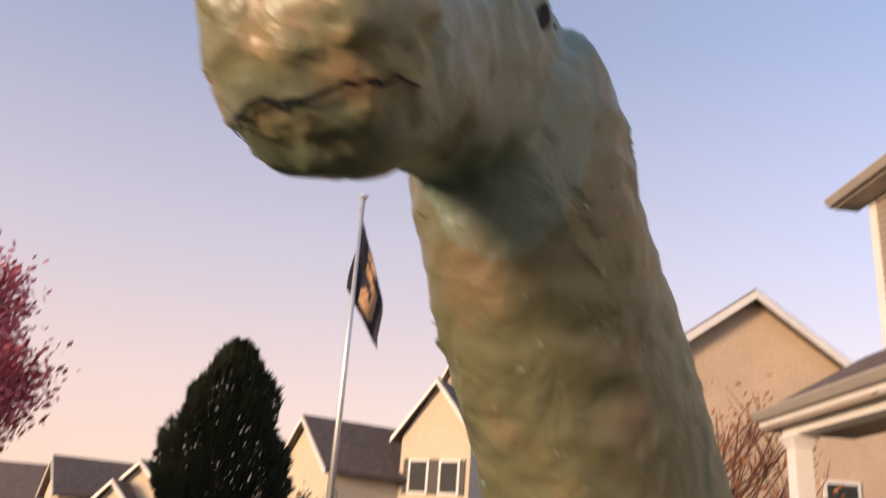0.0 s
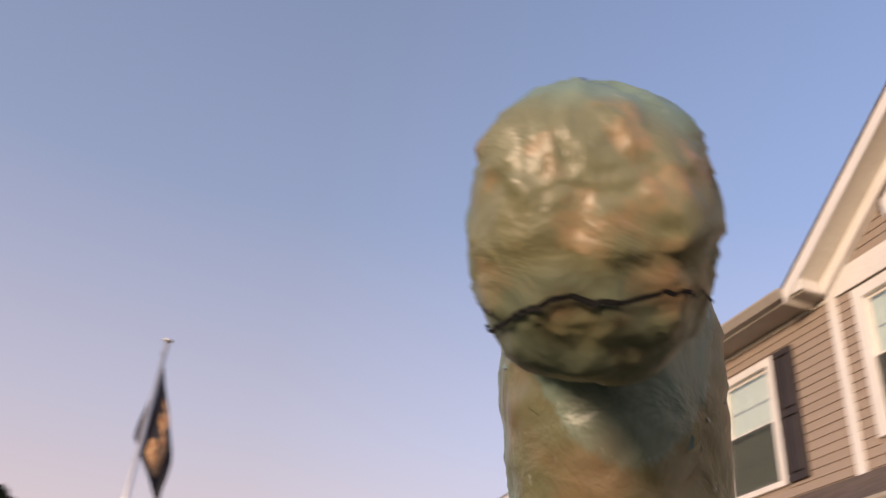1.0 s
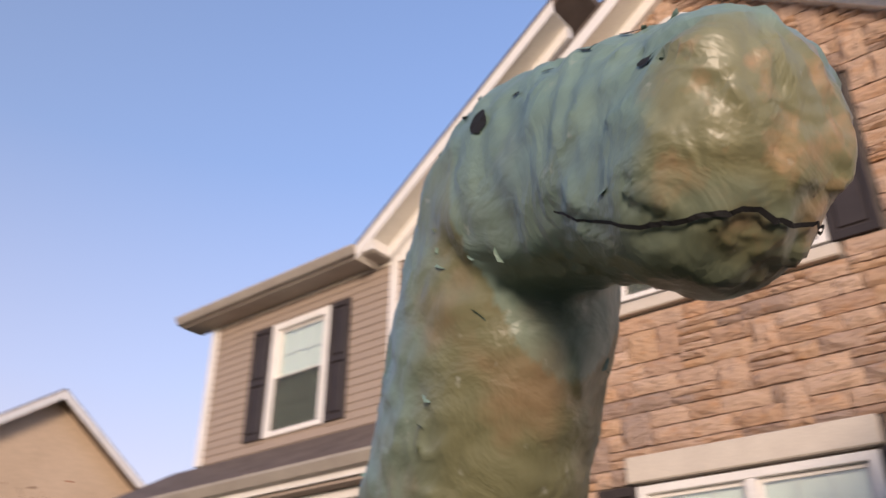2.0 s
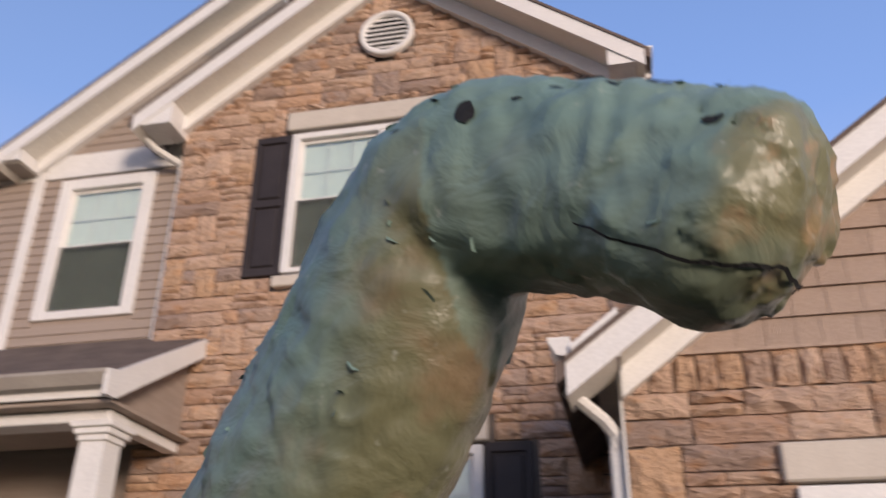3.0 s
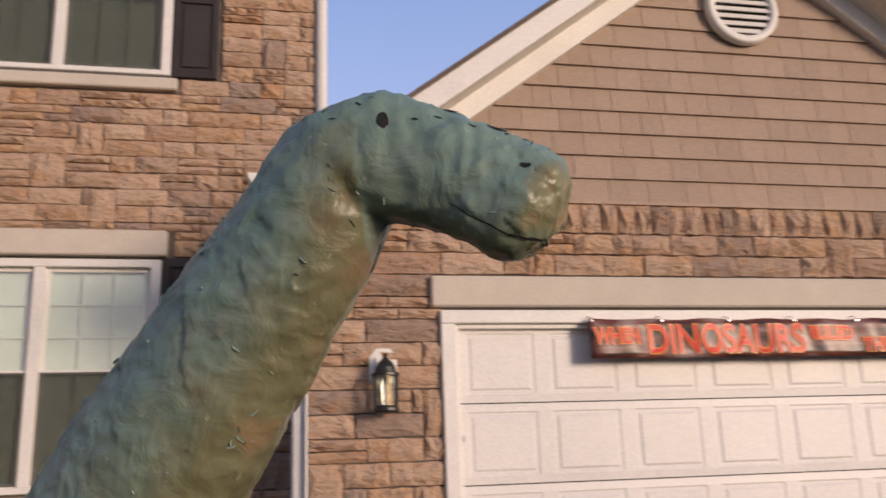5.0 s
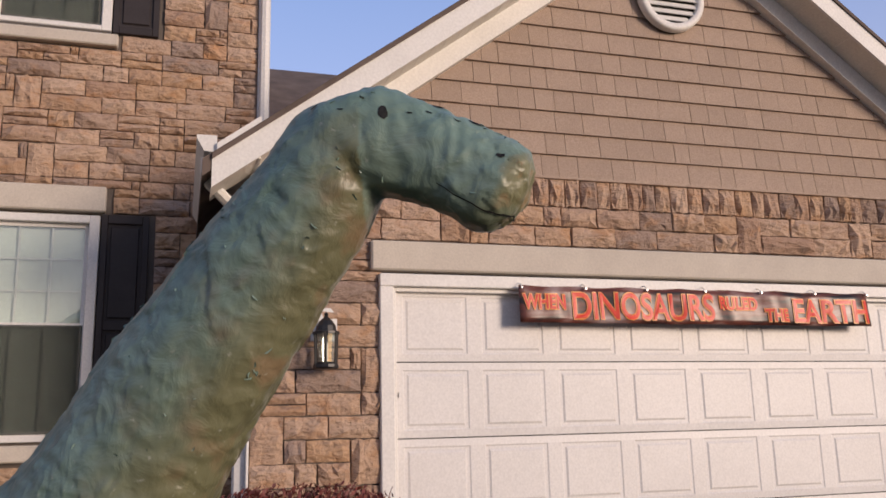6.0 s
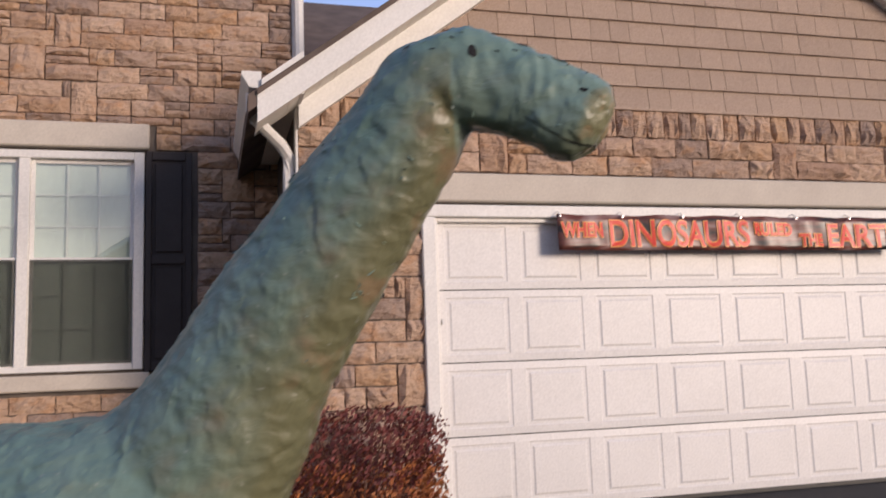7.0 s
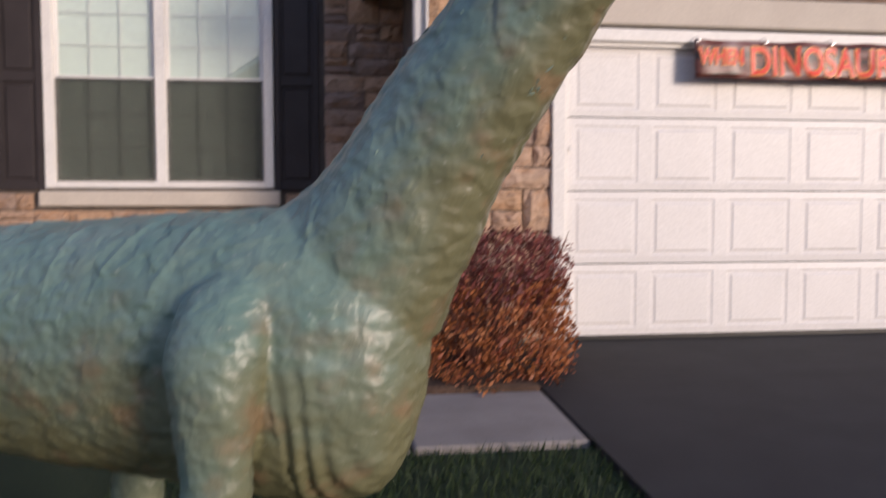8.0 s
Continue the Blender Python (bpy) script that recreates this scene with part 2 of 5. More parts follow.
def add_prism(bm, pts, y0, y1, axis="y", mi=0):
    """A polygon of (a, z) points carried along an axis."""
    def at(a, z, k):
        return (a, k, z) if axis == "y" else (k, a, z)
    v0 = [bm.verts.new(at(a, z, y0)) for a, z in pts]
    v1 = [bm.verts.new(at(a, z, y1)) for a, z in pts]
    n = len(pts)
    fs = [bm.faces.new(v0), bm.faces.new(v1[::-1])]
    for i in range(n):
        fs.append(bm.faces.new((v0[i], v1[i], v1[(i + 1) % n], v0[(i + 1) % n])))
    for f in fs:
        f.material_index = mi
    bmesh.ops.recalc_face_normals(bm, faces=fs)


def prism(name, pts, y0, y1, material, parent=None, axis="y", label=""):
    bm = bmesh.new()
    add_prism(bm, pts, y0, y1, axis)
    return mesh_ob(name, bm, material, parent, label=label)


def add_tube(bm, pts, rads, n=10, flat=1.0, caps=True, mi=0):
    """A tube along points with a radius at each."""
    pts = [Vector(p) for p in pts]
    rings = []
    for i, p in enumerate(pts):
        d = (pts[min(i + 1, len(pts) - 1)] - pts[max(i - 1, 0)]).normalized()
        a = d.cross(Vector((0, 0, 1)) if abs(d.z) < 0.95 else Vector((0, 1, 0))).normalized()
        b = a.cross(d)
        rings.append([bm.verts.new(p + (a * math.cos(2 * math.pi * k / n) + b * flat * math.sin(2 * math.pi * k / n)) * rads[i]) for k in range(n)])
    for r0, r1 in zip(rings, rings[1:]):
        for k in range(n):
            f = bm.faces.new((r0[k], r0[(k + 1) % n], r1[(k + 1) % n], r1[k]))
            f.material_index = mi
    if caps:
        for r in (rings[0][::-1], rings[-1]):
            bm.faces.new(r).material_index = mi


def thing(name, loc, label, category, group="", kind=""):
    e = new(name)
    e.location = loc
    e.empty_display_size = 0.1
    return tagged(e, label, category, group, kind)


def structure(ob, label, category):
    return tagged(ob, label, category, kind="structure")

# ---- the large structure ----
YM, YB, XC = 1.90, 2.14, -3.15            # stone gable wall, sided wall behind it, axis of the stone gable
XG0, XG1, XGC = -1.0, 5.92, 2.46          # garage front: left, right, axis
SL = 0.75                                 # slope of the roofs


def ground_z(x, y):
    return -0.03 + 0.035 * min(y, 0.0) if y > -12 else -0.45


# ground: one sheet to the horizon
bm = bmesh.new()
gx = [-4000, -600, -120, -60, -30, -20, -15, -12, -9, -6, -4, -2, 0, 2, 5, 8, 15, 40, 200, 4000]
gy = [-4000, -400, -60, -30, -20, -12, -9, -7, -6, -5, -4, -3, -2, -1, 0, 3, 10, 40, 300, 4000]
gv = [[bm.verts.new((x, y, ground_z(x, y) - 0.03)) for y in gy] for x in gx]
for i in range(len(gx) - 1):
    for j in range(len(gy) - 1):
        bm.faces.new((gv[i][j], gv[i + 1][j], gv[i + 1][j + 1], gv[i][j + 1]))
ground = structure(mesh_ob("ground", bm, M_LAWN), "green mown lawn that reaches the horizon", "lawn")

bm = bmesh.new()
prof = [(0.06, ground_z(0, 0) + 0.01), (-4, ground_z(0, -4) + 0.01), (-11.9, ground_z(0, -11.9) + 0.01), (-11.9, -0.6), (0.06, -0.3)]
v0 = [bm.verts.new((-0.50, y, z)) for y, z in prof]
v1 = [bm.verts.new((5.4, y, z)) for y, z in prof]
bm.faces.new(v0)
bm.faces.new(v1[::-1])
for i in range(5):
    bm.faces.new((v0[i], v1[i], v1[(i + 1) % 5], v0[(i + 1) % 5]))
bmesh.ops.recalc_face_normals(bm, faces=bm.faces[:])
structure(mesh_ob("road_driveway", bm, M_ASPHALT), "smooth black asphalt driveway in front of the garage", "driveway")

# concrete path slabs
path = structure(new("pavement"), "pale concrete path slabs beside the driveway", "path")
for i, (x0, x1) in enumerate(((-1.345, -0.515), (-2.35, -1.365))):
    bm = bmesh.new()
    add_box(bm, x0, x1, -2.19, -1.30, -0.28, -0.065, 0.012)
    for v in bm.verts:
        v.co.z += 0.04 * (v.co.y + 1.3)
    part("slab", bm, M_CONCRETE, path)
bm = bmesh.new()
add_box(bm, -5.3, -0.52, -1.29, 1.85, -0.3, -0.03, 0.02)
structure(mesh_ob("ground_bed", bm, M_MULCH), "dark mulch planting bed against the house", "planting bed")


bm = bmesh.new()
ZS = 6.65
UW = (-4.10, -2.18, 4.75, 6.34)
LW = (-4.10, -2.18, 1.11, 3.02)
XM0, XM1 = -5.37, -0.85
APEX = ZS + SL * (XC - XM0)
for x0, x1, z0, z1 in ((XM0, UW[0], -0.4, ZS), (UW[1], XM1, -0.4, ZS), (UW[0], UW[1], -0.4, LW[2]), (UW[0], UW[1], LW[3], UW[2]), (UW[0], UW[1], UW[3], ZS)):
    add_box(bm, x0, x1, YM + 0.03, YM + 0.25, z0, z1)
add_prism(bm, [(XM0, ZS), (XM1, ZS), (XC, APEX)], YM + 0.03, YM + 0.25)
wall_main = structure(mesh_ob("wall_main", bm, M_MORTAR), "stone-faced gable wall of tan and brown ashlar", "house wall")

# garage front wall: left pier, right pier, header, gable
bm = bmesh.new()
GZ = 3.035
GAPEX = 5.54
DX0, DX1, DZ = -0.02, 4.86, 2.14
add_box(bm, XG0, DX0 - 0.1, 0.03, 0.25, -0.4, GZ)
add_box(bm, DX1 + 0.1, XG1, 0.03, 0.25, -0.4, GZ)
add_box(bm, DX0 - 0.1, DX1 + 0.1, 0.03, 0.25, DZ + 0.09, GZ)
add_prism(bm, [(XG0, GZ), (XG1, GZ), (XGC, GAPEX)], 0.03, 0.25)
add_box(bm, XG0, XG0 + 0.2, 0.25, YM + 0.03, -0.4, GZ - 0.05)
add_box(bm, XG1 - 0.2, XG1, 0.25, 7.0, -0.4, GZ - 0.05)
wall_garage = structure(mesh_ob("wall_garage", bm, M_MORTAR), "garage front wall with stone base and shake gable", "house wall")

# sided walls behind
BW = (-6.93, -5.80, 4.57, 6.26)
DW = (-9.46, -8.36, 4.45, 6.05)
XB0, XB1, XD0 = -7.30, XM0, -10.85


def holed_wall(bm, x0, x1, z0, z1, hole, y0, y1):
    hx0, hx1, hz0, hz1 = hole
    for a, b, c, d in ((x0, hx0, z0, z1), (hx1, x1, z0, z1), (hx0, hx1, z0, hz0), (hx0, hx1, hz1, z1)):
        add_box(bm, a, b, y0, y1, c, d)


bm = bmesh.new()
holed_wall(bm, XB0, XB1, 2.9, 6.62, BW, YB + 0.012, YB + 0.2)
add_prism(bm, [(XB0, 6.62), (XB1, 6.62), (XB1, 6.62 + SL * (XB1 - XB0))], YB + 0.012, YB + 0.2)
wall_bay = structure(mesh_ob("wall_bay", bm, M_LAP), "taupe lap-sided wall under the second gable", "house wall")
bm = bmesh.new()
holed_wall(bm, XD0, XB0, 2.9, 6.45, DW, YB + 0.012, YB + 0.2)
add_box(bm, XD0, XD0 + 0.2, YB + 0.2, 10, -0.4, 6.45)
add_box(bm, XD0 + 0.2, XM0, YB + 0.012, YB + 0.2, -0.4, 2.9)
wall_left = structure(mesh_ob("wall_left", bm, M_LAP), "taupe lap-sided wall over the porch", "house wall")
bm = bmesh.new()
add_box(bm, XD0 + 0.2, XG1, 9.8, 10, -0.4, 6.4)
add_box(bm, XM1 - 0.2, XM1, YM + 0.25, 9.8, -0.4, 6.55)
wall_rear = structure(mesh_ob("wall_rear", bm, M_LAP), "plain taupe rear and side walls", "house wall")


# roofs
def slope_roof(name, xc, half, zc, y0, y1, label, th=0.12, sides=(-1, 1)):
    """Two slopes that meet over xc; zc is the height of the ridge."""
    ob = structure(new(name), label, "roof")
    for s in sides:
        pts = [(xc, zc), (xc + s * half, zc - SL * half), (xc + s * half, zc - SL * half - th), (xc, zc - th)]
        prism("roof_slope", pts, y0, y1, M_ROOF, ob)
    return ob


RZ = 8.58
slope_roof("roof_main", XC, 2.68, RZ, 1.52, 3.1, "brown asphalt shingle roof over the stone gable")
slope_roof("roof_back", XC, 2.27, RZ, 3.1, 9.5, "brown asphalt shingle roof behind the front gable")
GRZ = 5.77
slope_roof("roof_garage", XGC, XGC + 1.36, GRZ, -0.34, 7.0, "brown asphalt shingle roof over the garage")
O_X0, O_Z0 = -7.62, 6.44
O_C = -4.2
slope_roof("roof_second", O_C, O_C - O_X0, O_Z0 + SL * (O_C - O_X0) + 0.06, YB - 0.38, 9.0, "brown asphalt shingle roof behind the stone gable", sides=(-1,))
bm = bmesh.new()
add_prism(bm, [(1.80, 6.50), (6.0, 9.3), (9.8, 6.5), (9.8, 6.38), (6.0, 9.18), (1.80, 6.38)], -11.2, -7.4, axis="x")
structure(mesh_ob("roof_left", bm, M_ROOF), "brown asphalt shingle roof over the sided wall", "roof")
bm = bmesh.new()
add_prism(bm, [(3.2, 4.2), (7.0, 6.75), (9.8, 4.6), (9.8, 4.4), (7.0, 6.6), (3.2, 4.0)], XM1 + 0.02, 6.2, axis="x")
structure(mesh_ob("roof_rear", bm, M_ROOF), "brown asphalt shingle roof behind the garage", "roof")


# raked fascia, soffit and frieze of a gable front
def rake(ob, xc, half, zc, yf, yw, sides=(-1, 1), face=0.21, ret=True, xcut=None):
    for s in sides:
        def at(d, dz):
            return (xc + s * d, zc - SL * d - dz)
        e = half
        i = 0 if xcut is None else xcut
        prism("fascia", [at(i, 0.02), at(e, 0.02), at(e, face), at(i, face)], yf - 0.02, yf + 0.005, M_WHITE, ob)
        prism("drip_edge", [at(i, -0.015), at(e, -0.015), at(e, 0.02), at(i, 0.02)], yf - 0.035, yf + 0.005, M_ROOF, ob)
        prism("soffit", [at(i, face - 0.03), at(e, face - 0.03), at(e, face - 0.005), at(i, face - 0.005)], yf + 0.005, yw, M_SOFFIT, ob)
        n = int(e / 0.11)
        bm = bmesh.new()
        for k in range(1, n):
            d = i + (e - i) * k / n
            add_prism(bm, [at(d, face - 0.005), at(d + 0.008, face - 0.005), at(d + 0.008, face - 0.003), at(d, face - 0.003)], yf + 0.02, yw - 0.02)
        tagged(part("soffit_seams", bm, M_SOFFIT, ob), kind="stuff")
        prism("frieze", [at(i, face - 0.01), at(e - 0.30, face - 0.01), at(e - 0.30, face + 0.17), at(i, face + 0.17)], yw - 0.11, yw + 0.02, M_WHITE, ob)


def eave_box(ob, x0, x1, y0, y1, z0, z1, s):
    """Boxed return at the foot of a gable, with its small sloped top."""
    prism("return_box", [(x0, z0), (x1, z0), (x1, z1 + (SL * (x1 - x0) if s < 0 else 0)), (x0, z1 + (SL * (x1 - x0) if s > 0 else 0))], y0, y1, M_WHITE, ob)


def gutter(ob, x, y0, y1, z, s):
    """K-style gutter along y; s is the side to which it hangs out."""
    pts = [(x, z), (x + s * 0.13, z), (x + s * 0.13, z - 0.025), (x + s * 0.115, z - 0.05), (x + s * 0.08, z - 0.11), (x, z - 0.12)]
    prism("gutter", pts, y0, y1, M_WHITE, ob)


def downspout(ob, pts):
    bm = bmesh.new()
    add_tube(bm, pts, [0.048] * len(pts), 8, 0.8)
    part("downspout", bm, M_WHITE, ob)


trim_g = structure(new("trim_garage"), "white rake fascia, soffit and gutter of the garage gable", "trim")
rake(trim_g, XGC, XGC + 1.30, GRZ - 0.03, -0.33, 0.03)
eave_box(trim_g, -1.27, -0.985, -0.33, 0.02, 2.93, 3.02, -1)
eave_box(trim_g, XG1 - 0.015, XG1 + 0.27, -0.33, 0.02, 2.93, 3.02, 1)
gutter(trim_g, -1.27, -0.30, 1.85, 3.08, -1)
box("soffit", -1.27, -1.0, 0.02, 1.88, 2.94, 2.96, M_SOFFIT, trim_g)
downspout(trim_g, [(-1.32, -0.12, 2.98), (-1.32, -0.12, 2.86), (-1.30, -0.10, 2.80), (-1.12, 0.02, 2.66), (-1.06, 0.07, 2.58), (-1.055, 0.08, 2.45), (-1.055, 0.08, 0.15), (-1.10, -0.02, 0.02)])
box("corner_board", -1.02, -1.002, -0.01, 0.10, -0.1, 2.95, M_WHITE, trim_g)

trim_m = structure(new("trim_main"), "white rake fascia, soffit and gutters of the stone gable", "trim")
rake(trim_m, XC, 2.62, RZ - 0.03, 1.53, YM + 0.02)
eave_box(trim_m, -5.72, XM0 + 0.02, 1.53, YM + 0.02, 6.44, 6.53, -1)
eave_box(trim_m, XM1 - 0.02, -0.58, 1.53, YM + 0.02, 6.44, 6.53, 1)
gutter(trim_m, -0.58, 1.56, 3.1, 6.63, 1)
gutter(trim_m, -5.72, 1.56, 2.6, 6.63, -1)
downspout(trim_m, [(-0.52, 1.75, 6.5), (-0.52, 1.75, 6.40), (-0.60, 1.78, 6.30), (-0.76, 1.83, 6.16), (-0.79, 1.85, 6.0), (-0.79, 1.85, 3.2)])
downspout(trim_m, [(-5.74, 1.75, 6.5), (-5.74, 1.75, 6.42), (-5.66, 1.85, 6.34), (-5.46, 2.04, 6.24), (-5.44, 2.06, 6.1), (-5.44, 2.06, 4.22)])
box("corner_board", XM1, XM1 + 0.1, YM - 0.02, YM + 0.2, 3.0, 6.5, M_WHITE, trim_m)

trim_s = structure(new("trim_second"), "white rake fascia and corner board of the second gable", "trim")
rake(trim_s, O_C, O_C - O_X0 - 0.06, O_Z0 + SL * (O_C - O_X0) + 0.03, YB - 0.38, YB + 0.01, sides=(-1,), xcut=0.3)
eave_box(trim_s, -7.57, XB0 + 0.02, YB - 0.38, YB + 0.01, 6.38, 6.48, -1)
box("corner_board", XB0 - 0.01, XB0 + 0.12, YB - 0.03, YB + 0.02, 4.24, 6.42, M_WHITE, trim_s)
box("frieze", XB0 + 0.14, XM0 - 0.02, YB - 0.025, YB + 0.02, 6.30, 6.60, M_WHITE, trim_s)

trim_l = structure(new("trim_left"), "white gutter, soffit and corner board of the sided wall", "trim")
prism("gutter", [(YB - 0.34, 6.50), (YB - 0.47, 6.50), (YB - 0.47, 6.475), (YB - 0.455, 6.45), (YB - 0.42, 6.39), (YB - 0.34, 6.38)], -11.22, -7.56, M_GUTTER, trim_l, axis="x")
box("soffit", -11.2, XB0, YB - 0.34, YB + 0.01, 6.36, 6.385, M_GUTTER, trim_l)
box("frieze", XD0 + 0.12, XB0 - 0.02, YB - 0.012, YB + 0.012, 6.315, 6.36, M_SOFFIT, trim_l)
box("corner_board", XD0 - 0.02, XD0 + 0.12, YB - 0.03, YB + 0.1, 4.3, 6.36, M_WHITE, trim_l)

# ---- porch ----
PX0, PX1, PY, PZ, PS = -11.35, -4.80, 0.60, 3.40, 0.58
bm = bmesh.new()
add_prism(bm, [(PY, PZ), (YB, PZ + PS * (YB - PY)), (YB, PZ + PS * (YB - PY) - 0.10), (PY, PZ - 0.08)], PX0, XM0, axis="x")
add_prism(bm, [(PY, PZ), (YM, PZ + PS * (YM - PY)), (YM, PZ + PS * (YM - PY) - 0.10), (PY, PZ - 0.08)], XM0, PX1, axis="x")
structure(mesh_ob("roof_porch", bm, M_ROOF), "dark brown shingle roof of the front porch", "roof")
porch = structure(new("trim_porch"), "white porch gutter, beam and rake board", "trim")
prism("gutter", [(PY, PZ - 0.02), (PY - 0.13, PZ - 0.02), (PY - 0.13, PZ - 0.045), (PY - 0.115, PZ - 0.07), (PY - 0.08, PZ - 0.13), (PY, PZ - 0.14)], PX0, PX1, M_GUTTER, porch, axis="x")
box("fascia", PX0, PX1, PY, PY + 0.03, PZ - 0.20, PZ - 0.09, M_WHITE, porch)
prism("rake_board", [(PY, PZ - 0.0), (YM - 0.01, PZ + PS * (YM - PY) - 0.02), (YM - 0.01, PZ + PS * (YM - PY) - 0.20), (PY + 0.02, PZ - 0.22), (PY - 0.12, PZ - 0.22), (PY - 0.12, PZ - 0.02)], PX1 - 0.01, PX1 + 0.03, M_WHITE, porch, axis="x")
prism("gable_infill", [(PY + 0.25, PZ - 0.16), (YM - 0.01, PZ + PS * (YM - PY) - 0.21), (YM - 0.01, PZ - 0.28), (PY + 0.25, PZ - 0.28)], PX1 - 0.16, PX1 - 0.12, M_LAP, porch, axis="x")
# Taupe rather than white: the shade under the porch, put into the colour
box("soffit", PX0, PX1 - 0.01, PY + 0.03, YM - 0.02, PZ - 0.24, PZ - 0.21, M_LAP, porch)
box("beam", PX0 + 0.25, PX1 - 0.10, PY + 0.18, PY + 0.42, PZ - 0.34, PZ - 0.245, M_WHITE, porch, 0.01)
box("side_beam", PX1 - 0.24, PX1 - 0.11, PY + 0.43, YM - 0.02, PZ - 0.34, PZ - 0.245, M_WHITE, porch, 0.01)
bm = bmesh.new()
add_box(bm, XD0, XM0, 0.9, YB - 0.02, -0.4, 0.05, 0.02)
structure(mesh_ob("floor_porch", bm, M_CONCRETE), "pale concrete porch floor", "porch floor")


def column(x):
    c = thing("porch_column", (x, PY + 0.30, 0.05), "white square tapered porch column with stepped capital", "column", "porch columns")
    h = PZ - 0.34 - 0.05
    bm = bmesh.new()
    pts = [(-1, -1), (1, -1), (1, 1), (-1, 1)]
    lo = [bm.verts.new((a * 0.125, b * 0.125, 0.18)) for a, b in pts]
    hi = [bm.verts.new((a * 0.11, b * 0.11, h - 0.14)) for a, b in pts]
    for i in range(4):
        bm.faces.new((lo[i], lo[(i + 1) % 4], hi[(i + 1) % 4], hi[i]))
    part("shaft", bm, M_WHITE, c)
    box("base", -0.16, 0.16, -0.16, 0.16, 0, 0.18, M_WHITE, c, 0.01)
    bm = bmesh.new()
    add_box(bm, -0.13, 0.13, -0.13, 0.13, h - 0.15, h - 0.10, 0.008)
    add_box(bm, -0.155, 0.155, -0.155, 0.155, h - 0.10, h - 0.05, 0.008)
    add_box(bm, -0.18, 0.18, -0.18, 0.18, h - 0.05, h - 0.003, 0.008)
    part("capital", bm, M_WHITE, c)
    return c


col = column(-5.02)
copy_thing(col, Matrix.Translation((-8.0, PY + 0.30, 0.05)))
copy_thing(col, Matrix.Translation((-10.9, PY + 0.30, 0.05)))
door = structure(new("door_front"), "dark front door with pale frame under the porch", "door")
box("door_frame", -7.55, -6.35, YB - 0.04, YB + 0.01, 0.05, 2.55, M_WHITE, door)
box("door_leaf", -7.43, -6.47, YB - 0.055, YB - 0.042, 0.07, 2.2, M_SHUTTER, door)
box("transom", -7.43, -6.47, YB - 0.055, YB - 0.042, 2.25, 2.46, M_SCREEN, door)


# ---- windows ----
def window(name, hole, y, units, label, casing=0.07, lights=2):
    """Double-hung units side by side: casing, sashes, muntins, glass, blind and insect screen."""
    x0, x1, z0, z1 = hole
    w = structure(new(name), label, "window")
    c = casing
    for n_, b_ in (("casing", (x0 - 0.015, x0 + c, z0, z1)), ("casing", (x1 - c, x1 + 0.015, z0, z1)), ("head_casing", (x0 + c, x1 - c, z1 - c, z1)), ("bottom_casing", (x0 + c, x1 - c, z0, z0 + c * 0.7))):
        box(n_, b_[0], b_[1], y - 0.03, y + 0.09, b_[2], b_[3], M_WHITE, w, 0.006)
    n = units
    gap = 0.09
    inner = (x1 - x0 - 2 * c - gap * (n - 1)) / n
    zm = (z0 + z1) / 2 + 0.0
    for k in range(n):
        a = x0 + c + k * (inner + gap)
        b = a + inner
        if k:
            box("mullion", a - gap, a, y - 0.025, y + 0.09, z0 + c * 0.7, z1 - c, M_WHITE, w, 0.005)
        za, zb = z0 + c * 0.7, z1 - c
        for lo, hi, yy, nm in ((zm - 0.02, zb, y + 0.03, "upper_sash"), (za, zm + 0.02, y + 0.005, "lower_sash")):
            bm = bmesh.new()
            s = 0.035
            for q in ((a, a + s, lo, hi), (b - s, b, lo, hi), (a + s, b - s, lo, lo + s), (a + s, b - s, hi - s, hi)):
                add_box(bm, q[0], q[1], yy, yy + 0.03, q[2], q[3], 0.003)
            sash = part(nm, bm, M_WHITE, w)
            bm = bmesh.new()
            for i in (1, 2):
                xx = a + s + (b - a - 2 * s) * i / 3
                add_box(bm, xx - 0.008, xx + 0.008, yy + 0.018, yy + 0.026, lo + s, hi - s)
            for i in range(1, lights):
                zz = lo + s + (hi - lo - 2 * s) * i / lights
                add_box(bm, a + s, b - s, yy + 0.019, yy + 0.025, zz - 0.008, zz + 0.008)
            part("muntins", bm, M_WHITE, sash)
            bm = bmesh.new()
            add_box(bm, a + s - 0.004, b - s + 0.004, yy + 0.010, yy + 0.014, lo + s - 0.004, hi - s + 0.004)
            g = part("pane", bm, M_GLASS, sash)
            g.visible_shadow = False
        box("insect_screen", a + 0.01, b - 0.01, y - 0.004, y - 0.001, za + 0.01, zm + 0.0, M_SCREEN, w, 0).visible_shadow = False
        bm = bmesh.new()
        zz = zb
        while zz > za + 0.04:
            add_prism(bm, [(y + 0.074, zz), (y + 0.084, zz - 0.052), (y + 0.086, zz - 0.052), (y + 0.076, zz)], a + 0.01, b - 0.01, axis="x")
            zz -= 0.05
        tagged(part("blind_slats", bm, M_BLIND, w), kind="stuff")
        box("blind_backing", a, b, y + 0.125, y + 0.13, za, zb, M_BLIND, w, 0)
    return w


window("window_upper", UW, YM, 2, "white twin double-hung window with blinds, upper floor")
window("window_lower", LW, YM, 2, "white tall twin double-hung window with blinds, ground floor", lights=3)
window("window_bay", BW, YB, 1, "white single double-hung window with wide casing", 0.13)
window("window_left", DW, YB, 1, "white single double-hung window between dark shutters", 0.10)


